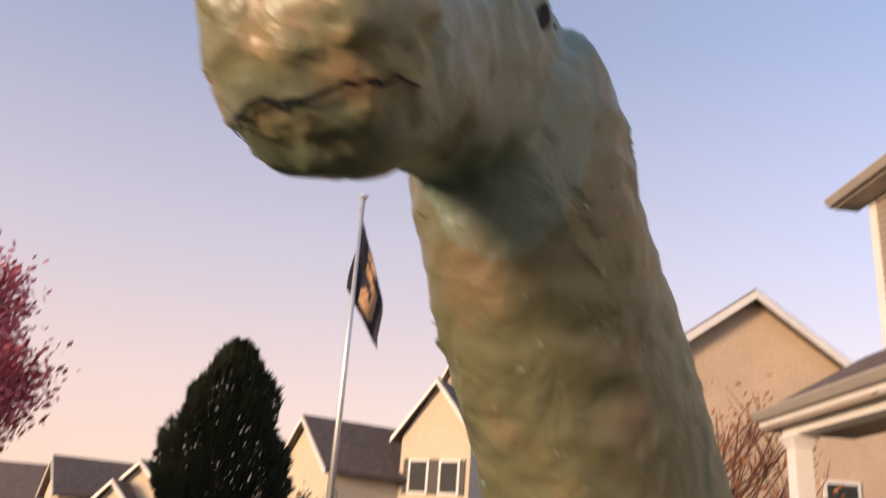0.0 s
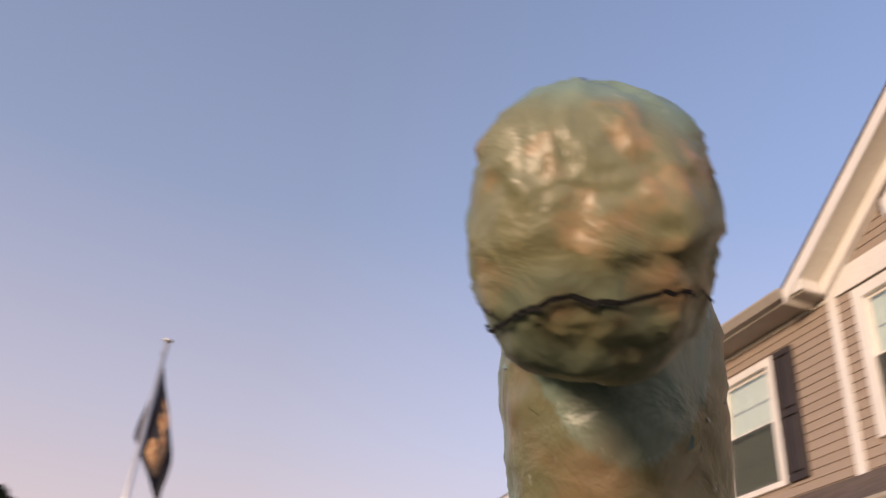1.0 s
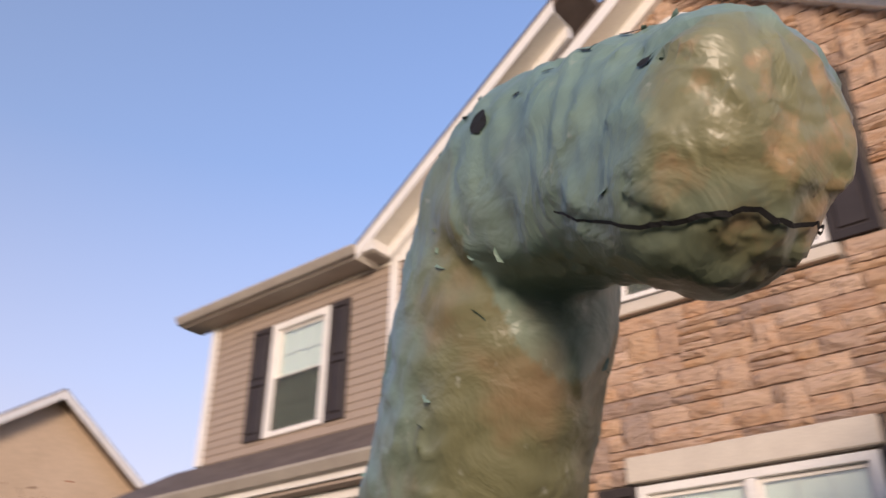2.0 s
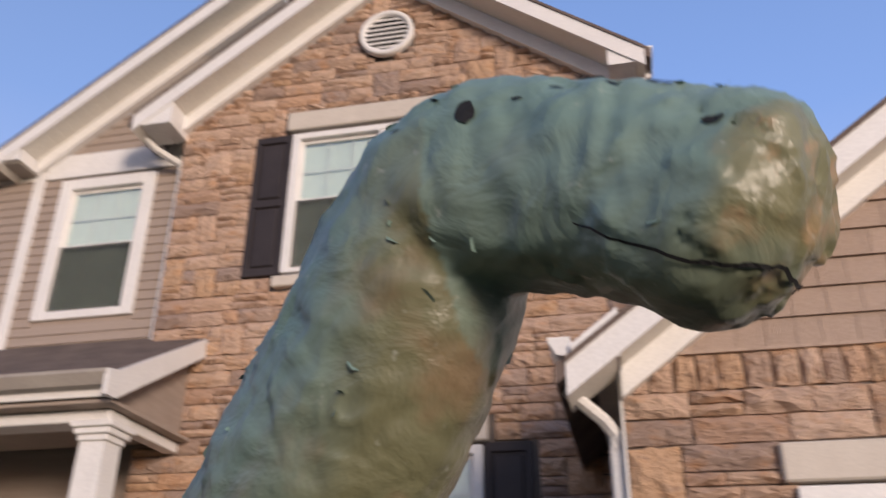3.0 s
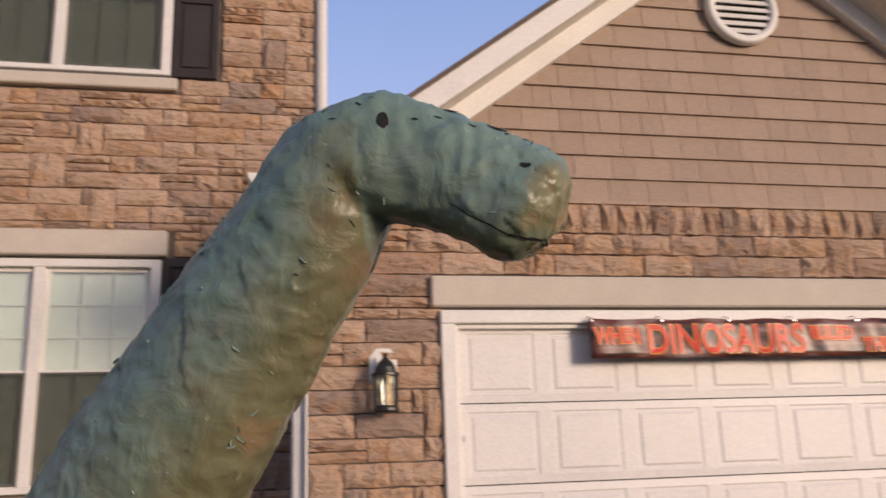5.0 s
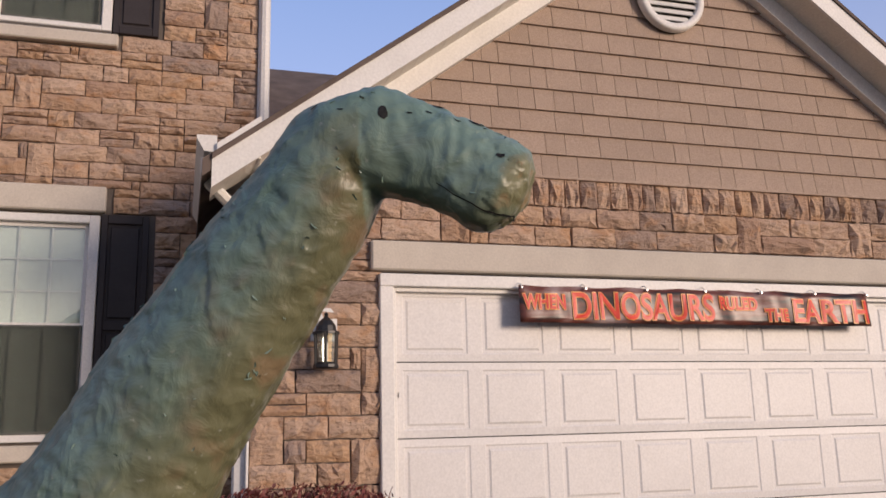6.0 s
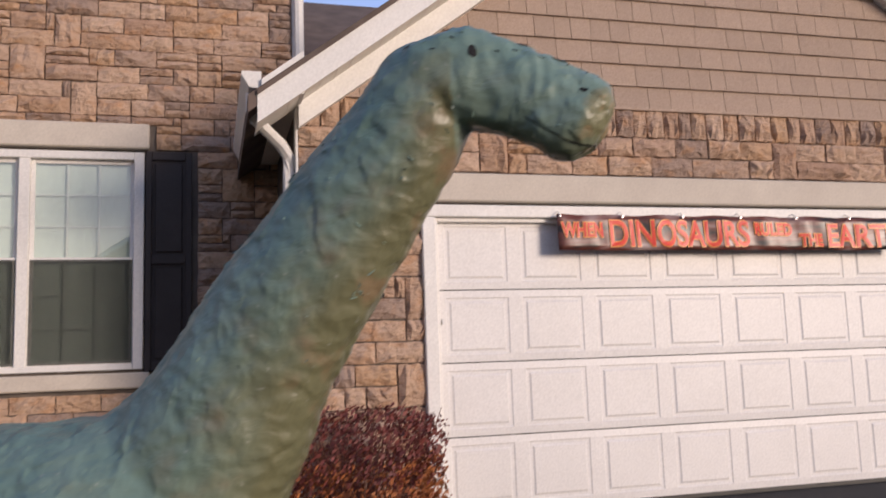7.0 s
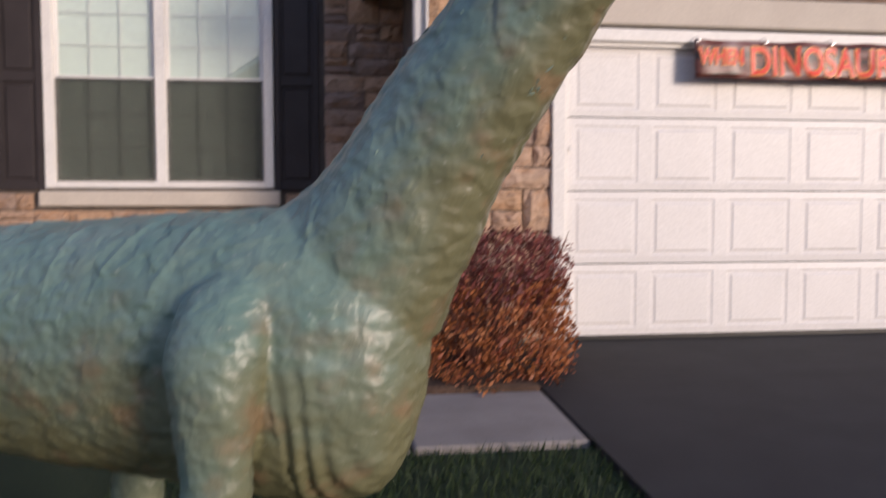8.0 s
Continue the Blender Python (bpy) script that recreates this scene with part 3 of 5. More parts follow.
def shutter(x0, x1, z0, z1, y):
    s = thing("shutter", ((x0 + x1) / 2, y, z0), "dark brown raised-panel vinyl window shutter", "shutter", "window shutters")
    w, h = (x1 - x0) / 2, z1 - z0
    box("back_panel", -w + 0.04, w - 0.04, 0.012, 0.03, 0.04, h - 0.04, M_SHUTTER, s)
    bm = bmesh.new()
    for q in ((-w, -w + 0.055, 0, h), (w - 0.055, w, 0, h), (-w + 0.055, w - 0.055, 0, 0.08), (-w + 0.055, w - 0.055, h - 0.08, h), (-w + 0.055, w - 0.055, h * 0.5 - 0.04, h * 0.5 + 0.04)):
        add_box(bm, q[0], q[1], -0.012, 0.03, q[2], q[3], 0.005)
    part("frame", bm, M_SHUTTER, s)
    for a, b in ((0.105, h * 0.5 - 0.065), (h * 0.5 + 0.065, h - 0.105)):
        bm = bmesh.new()
        add_box(bm, -w + 0.08, w - 0.08, -0.006, 0.012, a, b, 0.014)
        part("raised_panel", bm, M_SHUTTER, s)


for x0, x1, z0, z1, y in ((-4.515, -4.125, 4.74, 6.34, YM - 0.01), (-2.155, -1.755, 4.74, 6.34, YM - 0.01), (-4.505, -4.125, 1.09, 3.035, YM - 0.01), (-2.155, -1.76, 1.09, 3.035, YM - 0.01), (-9.86, -9.49, 4.45, 6.05, YB - 0.03), (-8.33, -7.98, 4.45, 6.05, YB - 0.03)):
    shutter(x0, x1, z0, z1, y)


def lintel(name, x0, x1, z0, z1, y, label):
    bm = bmesh.new()
    add_box(bm, x0, x1, y - 0.055, y + 0.05, z0, z1, 0.012)
    structure(mesh_ob(name, bm, M_LIMESTONE), label, "lintel")


lintel("trim_lintel_upper", -4.18, -2.10, 6.375, 6.60, YM, "pale cast-stone lintel over the upper window")
lintel("trim_lintel_lower", -4.19, -2.125, 3.05, 3.275, YM, "pale cast-stone lintel over the lower window")
lintel("trim_sill_upper", -4.18, -2.10, 4.60, 4.715, YM, "pale cast-stone sill under the upper window")
lintel("trim_sill_lower", -4.17, -2.11, 0.95, 1.085, YM, "weathered pale cast-stone sill under the lower window")
lintel("trim_lintel_garage", -0.18, 5.02, 2.255, 2.47, 0, "long pale cast-stone lintel over the garage door")


def round_vent(name, x, y, z, r, label):
    v = thing(name, (x, y, z), label, "gable vent")
    bm = bmesh.new()
    n = 40
    rings = [[bm.verts.new((rr * math.cos(2 * math.pi * i / n), yy, rr * math.sin(2 * math.pi * i / n))) for i in range(n)] for rr, yy in ((r, 0.02), (r, -0.035), (r * 0.94, -0.05), (r * 0.80, -0.045), (r * 0.78, 0.005))]
    for a, b in zip(rings, rings[1:]):
        for i in range(n):
            bm.faces.new((a[i], a[(i + 1) % n], b[(i + 1) % n], b[i]))
    bmesh.ops.recalc_face_normals(bm, faces=bm.faces[:])
    part("rim", bm, M_WHITE, v, True)
    bm = bmesh.new()
    bm.faces.new([bm.verts.new((r * 0.8 * math.cos(2 * math.pi * i / n), 0.004, r * 0.8 * math.sin(2 * math.pi * i / n))) for i in range(n)])
    part("backing", bm, M_ROOMDARK, v)
    k = 7
    for i in range(k):
        zz = -r * 0.72 + (i + 0.5) * r * 1.44 / k
        w = math.sqrt(max((r * 0.79) ** 2 - zz ** 2, 0.001))
        bm = bmesh.new()
        add_prism(bm, [(-0.038, zz - r * 0.088), (-0.030, zz - r * 0.098), (0.0, zz + r * 0.065), (-0.006, zz + r * 0.075)], -w, w, axis="x")
        part("slat", bm, M_WHITE, v)


round_vent("gable_vent", XC, YM - 0.03, 7.50, 0.30, "round white louvred gable vent in stone")
round_vent("gable_vent", 2.435, -0.035, 4.685, 0.31, "round white louvred gable vent in shake siding")

# ---- garage door ----
gd = structure(new("door_garage"), "closed white sectional garage door with raised panels", "garage door")
box("jamb", DX0 - 0.10, DX0, -0.045, 0.09, -0.02, DZ, M_WHITE, gd, 0.006)
box("jamb", DX1, DX1 + 0.10, -0.045, 0.09, -0.02, DZ, M_WHITE, gd, 0.006)
box("head_jamb", DX0 - 0.10, DX1 + 0.10, -0.046, 0.09, DZ + 0.002, DZ + 0.093, M_WHITE, gd, 0.006)
box("stop_moulding", DX0, DX0 + 0.025, -0.005, 0.05, 0, DZ, M_WHITE, gd, 0.004)
box("stop_moulding", DX0 + 0.025, DX1 - 0.025, -0.005, 0.05, DZ - 0.03, DZ, M_WHITE, gd, 0.004)


def raised(bm, x0, x1, z0, z1, y):
    """Embossed panel: groove, then a raised field."""
    steps = ((0.0, 0.0), (0.010, 0.0048), (0.030, 0.0048), (0.045, -0.002))
    loops = []
    for d, dy in steps:
        loops.append([bm.verts.new((x, y + dy, z)) for x, z in ((x0 + d, z0 + d), (x1 - d, z0 + d), (x1 - d, z1 - d), (x0 + d, z1 - d))])
    for a, b in zip(loops, loops[1:]):
        for i in range(4):
            bm.faces.new((a[i], a[(i + 1) % 4], b[(i + 1) % 4], b[i]))
    bm.faces.new(loops[-1])


for r in range(4):
    z0, z1 = 0.015 + r * 0.5325, 0.015 + (r + 1) * 0.5325 - 0.008
    bm = bmesh.new()
    xs = [DX0 + 0.002]
    for i in range(8):
        a = DX0 + 0.078 + i * 0.5985
        xs += [a, a + 0.492]
    xs.append(DX1 - 0.002)
    zs = [z0, z0 + 0.052, z1 - 0.052, z1]
    yd = 0.045
    vv = [[bm.verts.new((x, yd + (0.004 if j in (0, 3) else 0), z)) for j, z in enumerate(zs)] for x in xs]
    for i in range(len(xs) - 1):
        for j in range(3):
            if i % 2 == 1 and j == 1:
                raised(bm, xs[i], xs[i + 1], zs[1], zs[2], yd)
            else:
                bm.faces.new((vv[i][j], vv[i + 1][j], vv[i + 1][j + 1], vv[i][j + 1]))
    e0 = [vv[i][3] for i in range(len(xs))]
    e1 = [bm.verts.new((x, yd + 0.045, z1 - 0.006)) for x in xs]
    f0 = [vv[i][0] for i in range(len(xs))]
    f1 = [bm.verts.new((x, yd + 0.045, z0 + 0.006)) for x in xs]
    for i in range(len(xs) - 1):
        bm.faces.new((e0[i], e0[i + 1], e1[i + 1], e1[i]))
        bm.faces.new((f0[i], f1[i], f1[i + 1], f0[i + 1]))
    bmesh.ops.recalc_face_normals(bm, faces=bm.faces[:])
    part("door_section", bm, M_DOOR, gd)
box("bottom_seal", DX0 + 0.002, DX1 - 0.002, 0.046, 0.08, -0.02, 0.016, M_BLACK, gd)
box("door_backing", DX0, DX1, 0.10, 0.12, 0, DZ, M_ROOMDARK, gd)
box("lift_bracket", DX0 + 0.045, DX0 + 0.055, 0.03, 0.045, 1.36, 1.40, M_STEEL, gd, 0.002)


# ---- banner over the door ----
def banner():
    x0, x1, z0, z1, y = 0.912, 4.055, 1.885, 2.165, -0.085
    b = thing("banner", (x0, y, z0), "printed vinyl banner with red lettering above the garage door", "banner")
    W, Hh = x1 - x0, z1 - z0
    bm = bmesh.new()
    nx, nz = 64, 6
    def wave(u, v):
        return 0.012 * math.sin(u * 9.0) + 0.006 * math.sin(u * 23 + v * 2) + 0.02 * (1 - v)
    vv = [[bm.verts.new((W * i / nx, -wave(i / nx * W, j / nz), Hh * j / nz - 0.010 * math.sin(i / nx * math.pi * 7) ** 2 * (j / nz))) for j in range(nz + 1)] for i in range(nx + 1)]
    for i in range(nx):
        for j in range(nz):
            bm.faces.new((vv[i][j], vv[i + 1][j], vv[i + 1][j + 1], vv[i][j + 1]))
    ext = bmesh.ops.extrude_face_region(bm, geom=bm.faces[:])
    bmesh.ops.translate(bm, vec=(0, 0.003, 0), verts=[g for g in ext["geom"] if isinstance(g, bmesh.types.BMVert)])
    bmesh.ops.recalc_face_normals(bm, faces=bm.faces[:])
    part("cloth", bm, M_BANNER, b, True)

    def word(text, x, z, size, xs, material, name, dy, fat=0.003):
        cu = bpy.data.curves.new(name, "FONT")
        cu.body, cu.size, cu.extrude, cu.offset = text, size, 0.001, fat
        tmp = new(name, cu)
        bpy.context.view_layer.update()
        me = bpy.data.meshes.new_from_object(tmp.evaluated_get(bpy.context.evaluated_depsgraph_get()))
        bpy.data.objects.remove(tmp)
        co = np.empty(len(me.vertices) * 3)
        me.vertices.foreach_get("co", co)
        co = co.reshape(-1, 3)
        wide = co[:, 0].max()
        for v in me.vertices:
            u = x + v.co.x / wide * xs
            v.co = Vector((u, -wave(u, (z + v.co.y) / Hh) - 0.006 - dy + v.co.z, z + v.co.y))
        me.materials.clear()
        me.materials.append(material)
        o = new(name, me)
        o.parent = b
        return o

    for text, x, z, size, xs in (("WHEN", 0.03, 0.105, 0.150, 0.34), ("DINOSAURS", 0.42, 0.035, 0.285, 1.215), ("RULED", 1.69, 0.125, 0.135, 0.365), ("THE", 2.115, 0.035, 0.135, 0.21), ("EARTH", 2.37, 0.03, 0.265, 0.745)):
        word(text, x, z, size, xs, M_LETTER, "lettering", 0.003)
        word(text, x, z, size, xs, M_LETTER_EDGE, "letter_outline", 0.0, 0.011)
    for i in range(7):
        bm = bmesh.new()
        add_tube(bm, [(0.02 + (W - 0.04) * i / 6, -0.03, Hh - 0.02), (0.02 + (W - 0.04) * i / 6, -0.005, Hh - 0.02)], [0.008, 0.008], 8)
        part("grommet", bm, M_STEEL, b)
        bm = bmesh.new()
        add_tube(bm, [(0.02 + (W - 0.04) * i / 6, -0.03, Hh - 0.018), (0.02 + (W - 0.04) * i / 6, 0.01, Hh + 0.015), (0.02 + (W - 0.04) * i / 6, 0.045, Hh + 0.02)], [0.004] * 3, 6)
        part("tie", bm, M_WHITE, b)


def banner_material():
    m = mat("banner_print", (0.02, 0.018, 0.018), (0.05, 0.035, 0.03), 0.35, 3, 40, 0.05)
    n, l = m.node_tree.nodes, m.node_tree.links
    b = n["Principled BSDF"]
    tc = n.new("ShaderNodeTexCoord")
    mp = n.new("ShaderNodeMapping")
    mp.inputs["Scale"].default_value = (2.2, 1, 9)
    nz = n.new("ShaderNodeTexNoise")
    nz.inputs["Scale"].default_value, nz.inputs["Detail"].default_value = 1.0, 7
    l.new(tc.outputs["Object"], mp.inputs[0])
    l.new(mp.outputs[0], nz.inputs["Vector"])
    r = n.new("ShaderNodeValToRGB")
    cr_ = r.color_ramp
    cr_.elements[0].position, cr_.elements[0].color = 0.40, (0.018, 0.014, 0.014, 1)
    cr_.elements[1].position, cr_.elements[1].color = 0.70, (0.42, 0.33, 0.32, 1)
    e = cr_.elements.new(0.52)
    e.color = (0.16, 0.05, 0.035, 1)
    l.new(nz.outputs[0], r.inputs[0])
    l.new(r.outputs[0], b.inputs["Base Color"])
    return m


M_BANNER = banner_material()
M_LETTER = mat("letter_red", (0.62, 0.022, 0.012), (0.80, 0.06, 0.02), 0.4, 8, 40, 0)
M_LETTER_EDGE = mat("letter_orange", (0.80, 0.26, 0.06), (0.90, 0.42, 0.12), 0.4, 8, 40, 0)
banner()


# ---- wall lantern ----
def lantern(x, z):
    o = thing("wall_lantern", (x, 0, z), "black coach lantern on a white wall plate", "wall lamp")
    bm = bmesh.new()
    pts = [(-0.09, 0.20), (0.09, 0.20), (0.09, 0.37), (0.045, 0.425), (-0.045, 0.425), (-0.09, 0.37)]
    add_prism(bm, pts, -0.045, 0.03)
    part("wall_plate", bm, M_WHITE, o)
    bm = bmesh.new()
    add_tube(bm, [(0, -0.04, 0.27), (0, -0.09, 0.31), (0, -0.135, 0.33)], [0.012] * 3, 8)
    part("arm", bm, M_BLACK, o)
    bm = bmesh.new()
    cy = -0.135
    add_tube(bm, [(0, cy, 0.235), (0, cy, 0.250), (0, cy, 0.256), (0, cy, 0.29), (0, cy, 0.325), (0, cy, 0.348), (0, cy, 0.36), (0, cy, 0.372), (0, cy, 0.385)], [0.092, 0.092, 0.072, 0.066, 0.044, 0.018, 0.010, 0.015, 0.004], 12)
    part("cap", bm, M_BLACK, o)
    bm = bmesh.new()
    add_tube(bm, [(0, cy, 0.0), (0, cy, 0.012), (0, cy, 0.03), (0, cy, 0.045)], [0.080, 0.088, 0.086, 0.07], 12)
    part("base", bm, M_BLACK, o)
    for i in range(6):
        a = math.pi / 3 * i + 0.3
        bm = bmesh.new()
        add_tube(bm, [(0.076 * math.cos(a), cy + 0.076 * math.sin(a), 0.03), (0.082 * math.cos(a), cy + 0.082 * math.sin(a), 0.245)], [0.010, 0.010], 6)
        part("cage_bar", bm, M_BLACK, o)
    bm = bmesh.new()
    add_tube(bm, [(0, cy, 0.04), (0, cy, 0.258)], [0.056, 0.064], 12, caps=False)
    part("glass", bm, M_GLASS, o).visible_shadow = False
    bm = bmesh.new()
    add_tube(bm, [(0, cy, 0.04), (0, cy, 0.17), (0, cy, 0.185)], [0.014, 0.014, 0.006], 10)
    part("candle", bm, M_WHITE, o)


lantern(-0.515, 1.55)


# ---- the dinosaur: one plain figure ----
def dino_material():
    m = mat("painted_papier_mache", (0.132, 0.222, 0.190), (0.215, 0.302, 0.255), 0.41, 4, 45, 0.2, depth=0.003, spec=0.6)
    n, l = m.node_tree.nodes, m.node_tree.links
    b = n["Principled BSDF"]
    hs = [k for k in n if k.type == "HUE_SAT"][0]
    tc = n.new("ShaderNodeTexCoord")

    def blotch(scale, lo, hi, seed, det=4):
        mp = n.new("ShaderNodeMapping")
        mp.inputs["Location"].default_value = (seed, seed * 1.7, seed * 0.3)
        l.new(tc.outputs["Object"], mp.inputs[0])
        t = n.new("ShaderNodeTexNoise")
        t.inputs["Scale"].default_value, t.inputs["Detail"].default_value = scale, det
        l.new(mp.outputs[0], t.inputs["Vector"])
        r = n.new("ShaderNodeValToRGB")
        r.color_ramp.elements[0].position, r.color_ramp.elements[1].position = lo, hi
        l.new(t.outputs[0], r.inputs[0])
        return r.outputs[0]

    def attr(name):
        a = n.new("ShaderNodeAttribute")
        a.attribute_name = name
        return a.outputs["Fac"]

    def math_(op, a, b_):
        k = n.new("ShaderNodeMath")
        k.operation = op
        k.use_clamp = True
        for i, v in enumerate((a, b_)):
            if isinstance(v, float):
                k.inputs[i].default_value = v
            else:
                l.new(v, k.inputs[i])
        return k.outputs[0]

    def over(col, fac, c):
        mx = n.new("ShaderNodeMix")
        mx.data_type = "RGBA"
        l.new(fac, mx.inputs[0])
        l.new(col, mx.inputs[6])
        mx.inputs[7].default_value = (*c, 1)
        return mx.outputs[2]

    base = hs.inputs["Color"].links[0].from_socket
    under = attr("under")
    # Olive underside: mottled paint plus warm light from below, put into the colour
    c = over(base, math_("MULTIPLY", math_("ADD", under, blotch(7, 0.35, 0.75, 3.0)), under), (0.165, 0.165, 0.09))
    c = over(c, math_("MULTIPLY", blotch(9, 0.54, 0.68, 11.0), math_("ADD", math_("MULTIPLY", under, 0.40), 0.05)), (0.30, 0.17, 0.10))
    snout = attr("snout")
    c = over(c, math_("MULTIPLY", snout, 0.75), (0.22, 0.20, 0.095))
    c = over(c, math_("MULTIPLY", snout, blotch(34, 0.50, 0.66, 5.0, 8)), (0.36, 0.25, 0.14))
    c = over(c, math_("MULTIPLY", blotch(60, 0.66, 0.74, 8.0, 6), 0.5), (0.42, 0.44, 0.38))
    l.new(c, hs.inputs["Color"])
    # creased paper relief: fine folds over soft crumple
    v1 = n.new("ShaderNodeTexNoise")
    v1.inputs["Scale"].default_value, v1.inputs["Detail"].default_value, v1.inputs["Roughness"].default_value = 16, 4, 0.5
    v1.inputs["Distortion"].default_value = 0.6
    l.new(tc.outputs["Object"], v1.inputs["Vector"])
    rg = n.new("ShaderNodeTexNoise")
    rg.noise_type = "RIDGED_MULTIFRACTAL"
    rg.inputs["Scale"].default_value, rg.inputs["Detail"].default_value, rg.inputs["Distortion"].default_value = 9, 3, 0.8
    l.new(tc.outputs["Object"], rg.inputs["Vector"])
    bp = n.new("ShaderNodeBump")
    bp.inputs["Strength"].default_value, bp.inputs["Distance"].default_value = 0.65, 0.013
    rs = n.new("ShaderNodeMath")
    rs.operation = "MULTIPLY"
    rs.inputs[1].default_value = 0.14
    l.new(rg.outputs[0], rs.inputs[0])
    sm_ = n.new("ShaderNodeMath")
    l.new(v1.outputs[0], sm_.inputs[0])
    l.new(rs.outputs[0], sm_.inputs[1])
    cr2 = n.new("ShaderNodeTexNoise")
    cr2.noise_type = "RIDGED_MULTIFRACTAL"
    cr2.inputs["Scale"].default_value, cr2.inputs["Detail"].default_value, cr2.inputs["Distortion"].default_value = 30, 4, 1.0
    l.new(tc.outputs["Object"], cr2.inputs["Vector"])
    tip = n.new("ShaderNodeMath")
    tip.operation = "MULTIPLY"
    l.new(cr2.outputs[0], tip.inputs[0])
    l.new(snout, tip.inputs[1])
    add3 = n.new("ShaderNodeMath")
    add3.operation = "MULTIPLY_ADD"
    add3.inputs[1].default_value = 0.5
    l.new(tip.outputs[0], add3.inputs[0])
    l.new(sm_.outputs[0], add3.inputs[2])
    l.new(add3.outputs[0], bp.inputs["Height"])
    old = b.inputs["Normal"].links[0].from_node
    l.new(bp.outputs[0], old.inputs["Normal"])
    return m


def head_frame(hd, p0):
    u = Vector((math.cos(radians(hd)), math.sin(radians(hd)), 0))
    r = Vector((u.y, -u.x, 0))
    o = Vector((*p0, 0))
    return lambda s, lat, z: o - u * s + r * lat + Vector((0, 0, z))


HEAD, NECK, BODY = head_frame(-24, (-0.835, -4.44)), head_frame(-40, (-1.089, -4.348)), head_frame(-30, (-1.45, -4.05))


def loft(bm, rings):
    n = len(rings[0])
    vs = [[bm.verts.new(p) for p in r] for r in rings]
    for a, b in zip(vs, vs[1:]):
        for i in range(n):
            bm.faces.new((a[i], a[(i + 1) % n], b[(i + 1) % n], b[i]))
    for r in (vs[0], vs[-1]):
        c = bm.verts.new(sum((v.co for v in r), Vector()) / n)
        for i in range(n):
            bm.faces.new((r[i], r[(i + 1) % n], c))


def sup(c, e):
    return math.copysign(abs(c) ** (2 / e), c)


def smooth_rows(rows, k):
    """Catmull-Rom between rows of numbers."""
    out = []
    for i in range(len(rows) - 1):
        p = [rows[max(i - 1, 0)], rows[i], rows[i + 1], rows[min(i + 2, len(rows) - 1)]]
        for j in range(k):
            t = j / k
            out.append([0.5 * (2 * b + (c - a) * t + (2 * a - 5 * b + 4 * c - d) * t * t + (3 * b - a - 3 * c + d) * t ** 3) for a, b, c, d in zip(*p)])
    out.append(list(rows[-1]))
    return out


# head: distance back, top, bottom, half width
HEAD_ROWS = [(-0.027, 1.640, 1.602, 0.022), (-0.019, 1.664, 1.576, 0.051), (-0.003, 1.679, 1.550, 0.065), (0.03, 1.699, 1.522, 0.074), (0.06, 1.715, 1.513, 0.076), (0.1, 1.737, 1.525, 0.074), (0.15, 1.760, 1.558, 0.072), (0.2, 1.787, 1.581, 0.070), (0.25, 1.813, 1.594, 0.073), (0.3, 1.811, 1.611, 0.077), (0.35, 1.797, 1.638, 0.077), (0.385, 1.784, 1.678, 0.064), (0.405, 1.765, 1.72, 0.036)]
# neck: back edge (s, z), front edge (s, z), half width
NECK_ROWS = [(0.110, 1.806, 0.005, 1.66, 0.076), (0.174, 1.787, 0.022, 1.572, 0.088), (0.240, 1.706, 0.075, 1.481, 0.095), (0.336, 1.616, 0.132, 1.403, 0.102), (0.450, 1.508, 0.190, 1.318, 0.111),
             (0.558, 1.393, 0.251, 1.220, 0.123), (0.657, 1.285, 0.304, 1.154, 0.135), (0.755, 1.173, 0.359, 1.062, 0.151), (0.882, 1.048, 0.432, 0.925, 0.18), (1.04, 0.985, 0.54, 0.70, 0.22)]
# body: distance back, top, bottom, half width
BODY_ROWS = [(0.085, 0.84, 0.62, 0.05), (0.12, 0.93, 0.45, 0.12), (0.19, 0.97, 0.33, 0.175), (0.30, 1.00, 0.295, 0.22), (0.45, 1.01, 0.28, 0.245), (0.62, 1.00, 0.285, 0.255), (0.9, 0.985, 0.29, 0.265), (1.2, 0.965, 0.29, 0.27), (1.7, 0.93, 0.32, 0.25), (2.0, 0.87, 0.40, 0.21), (2.3, 0.76, 0.48, 0.13), (2.8, 0.62, 0.46, 0.07), (3.4, 0.42, 0.34, 0.035)]


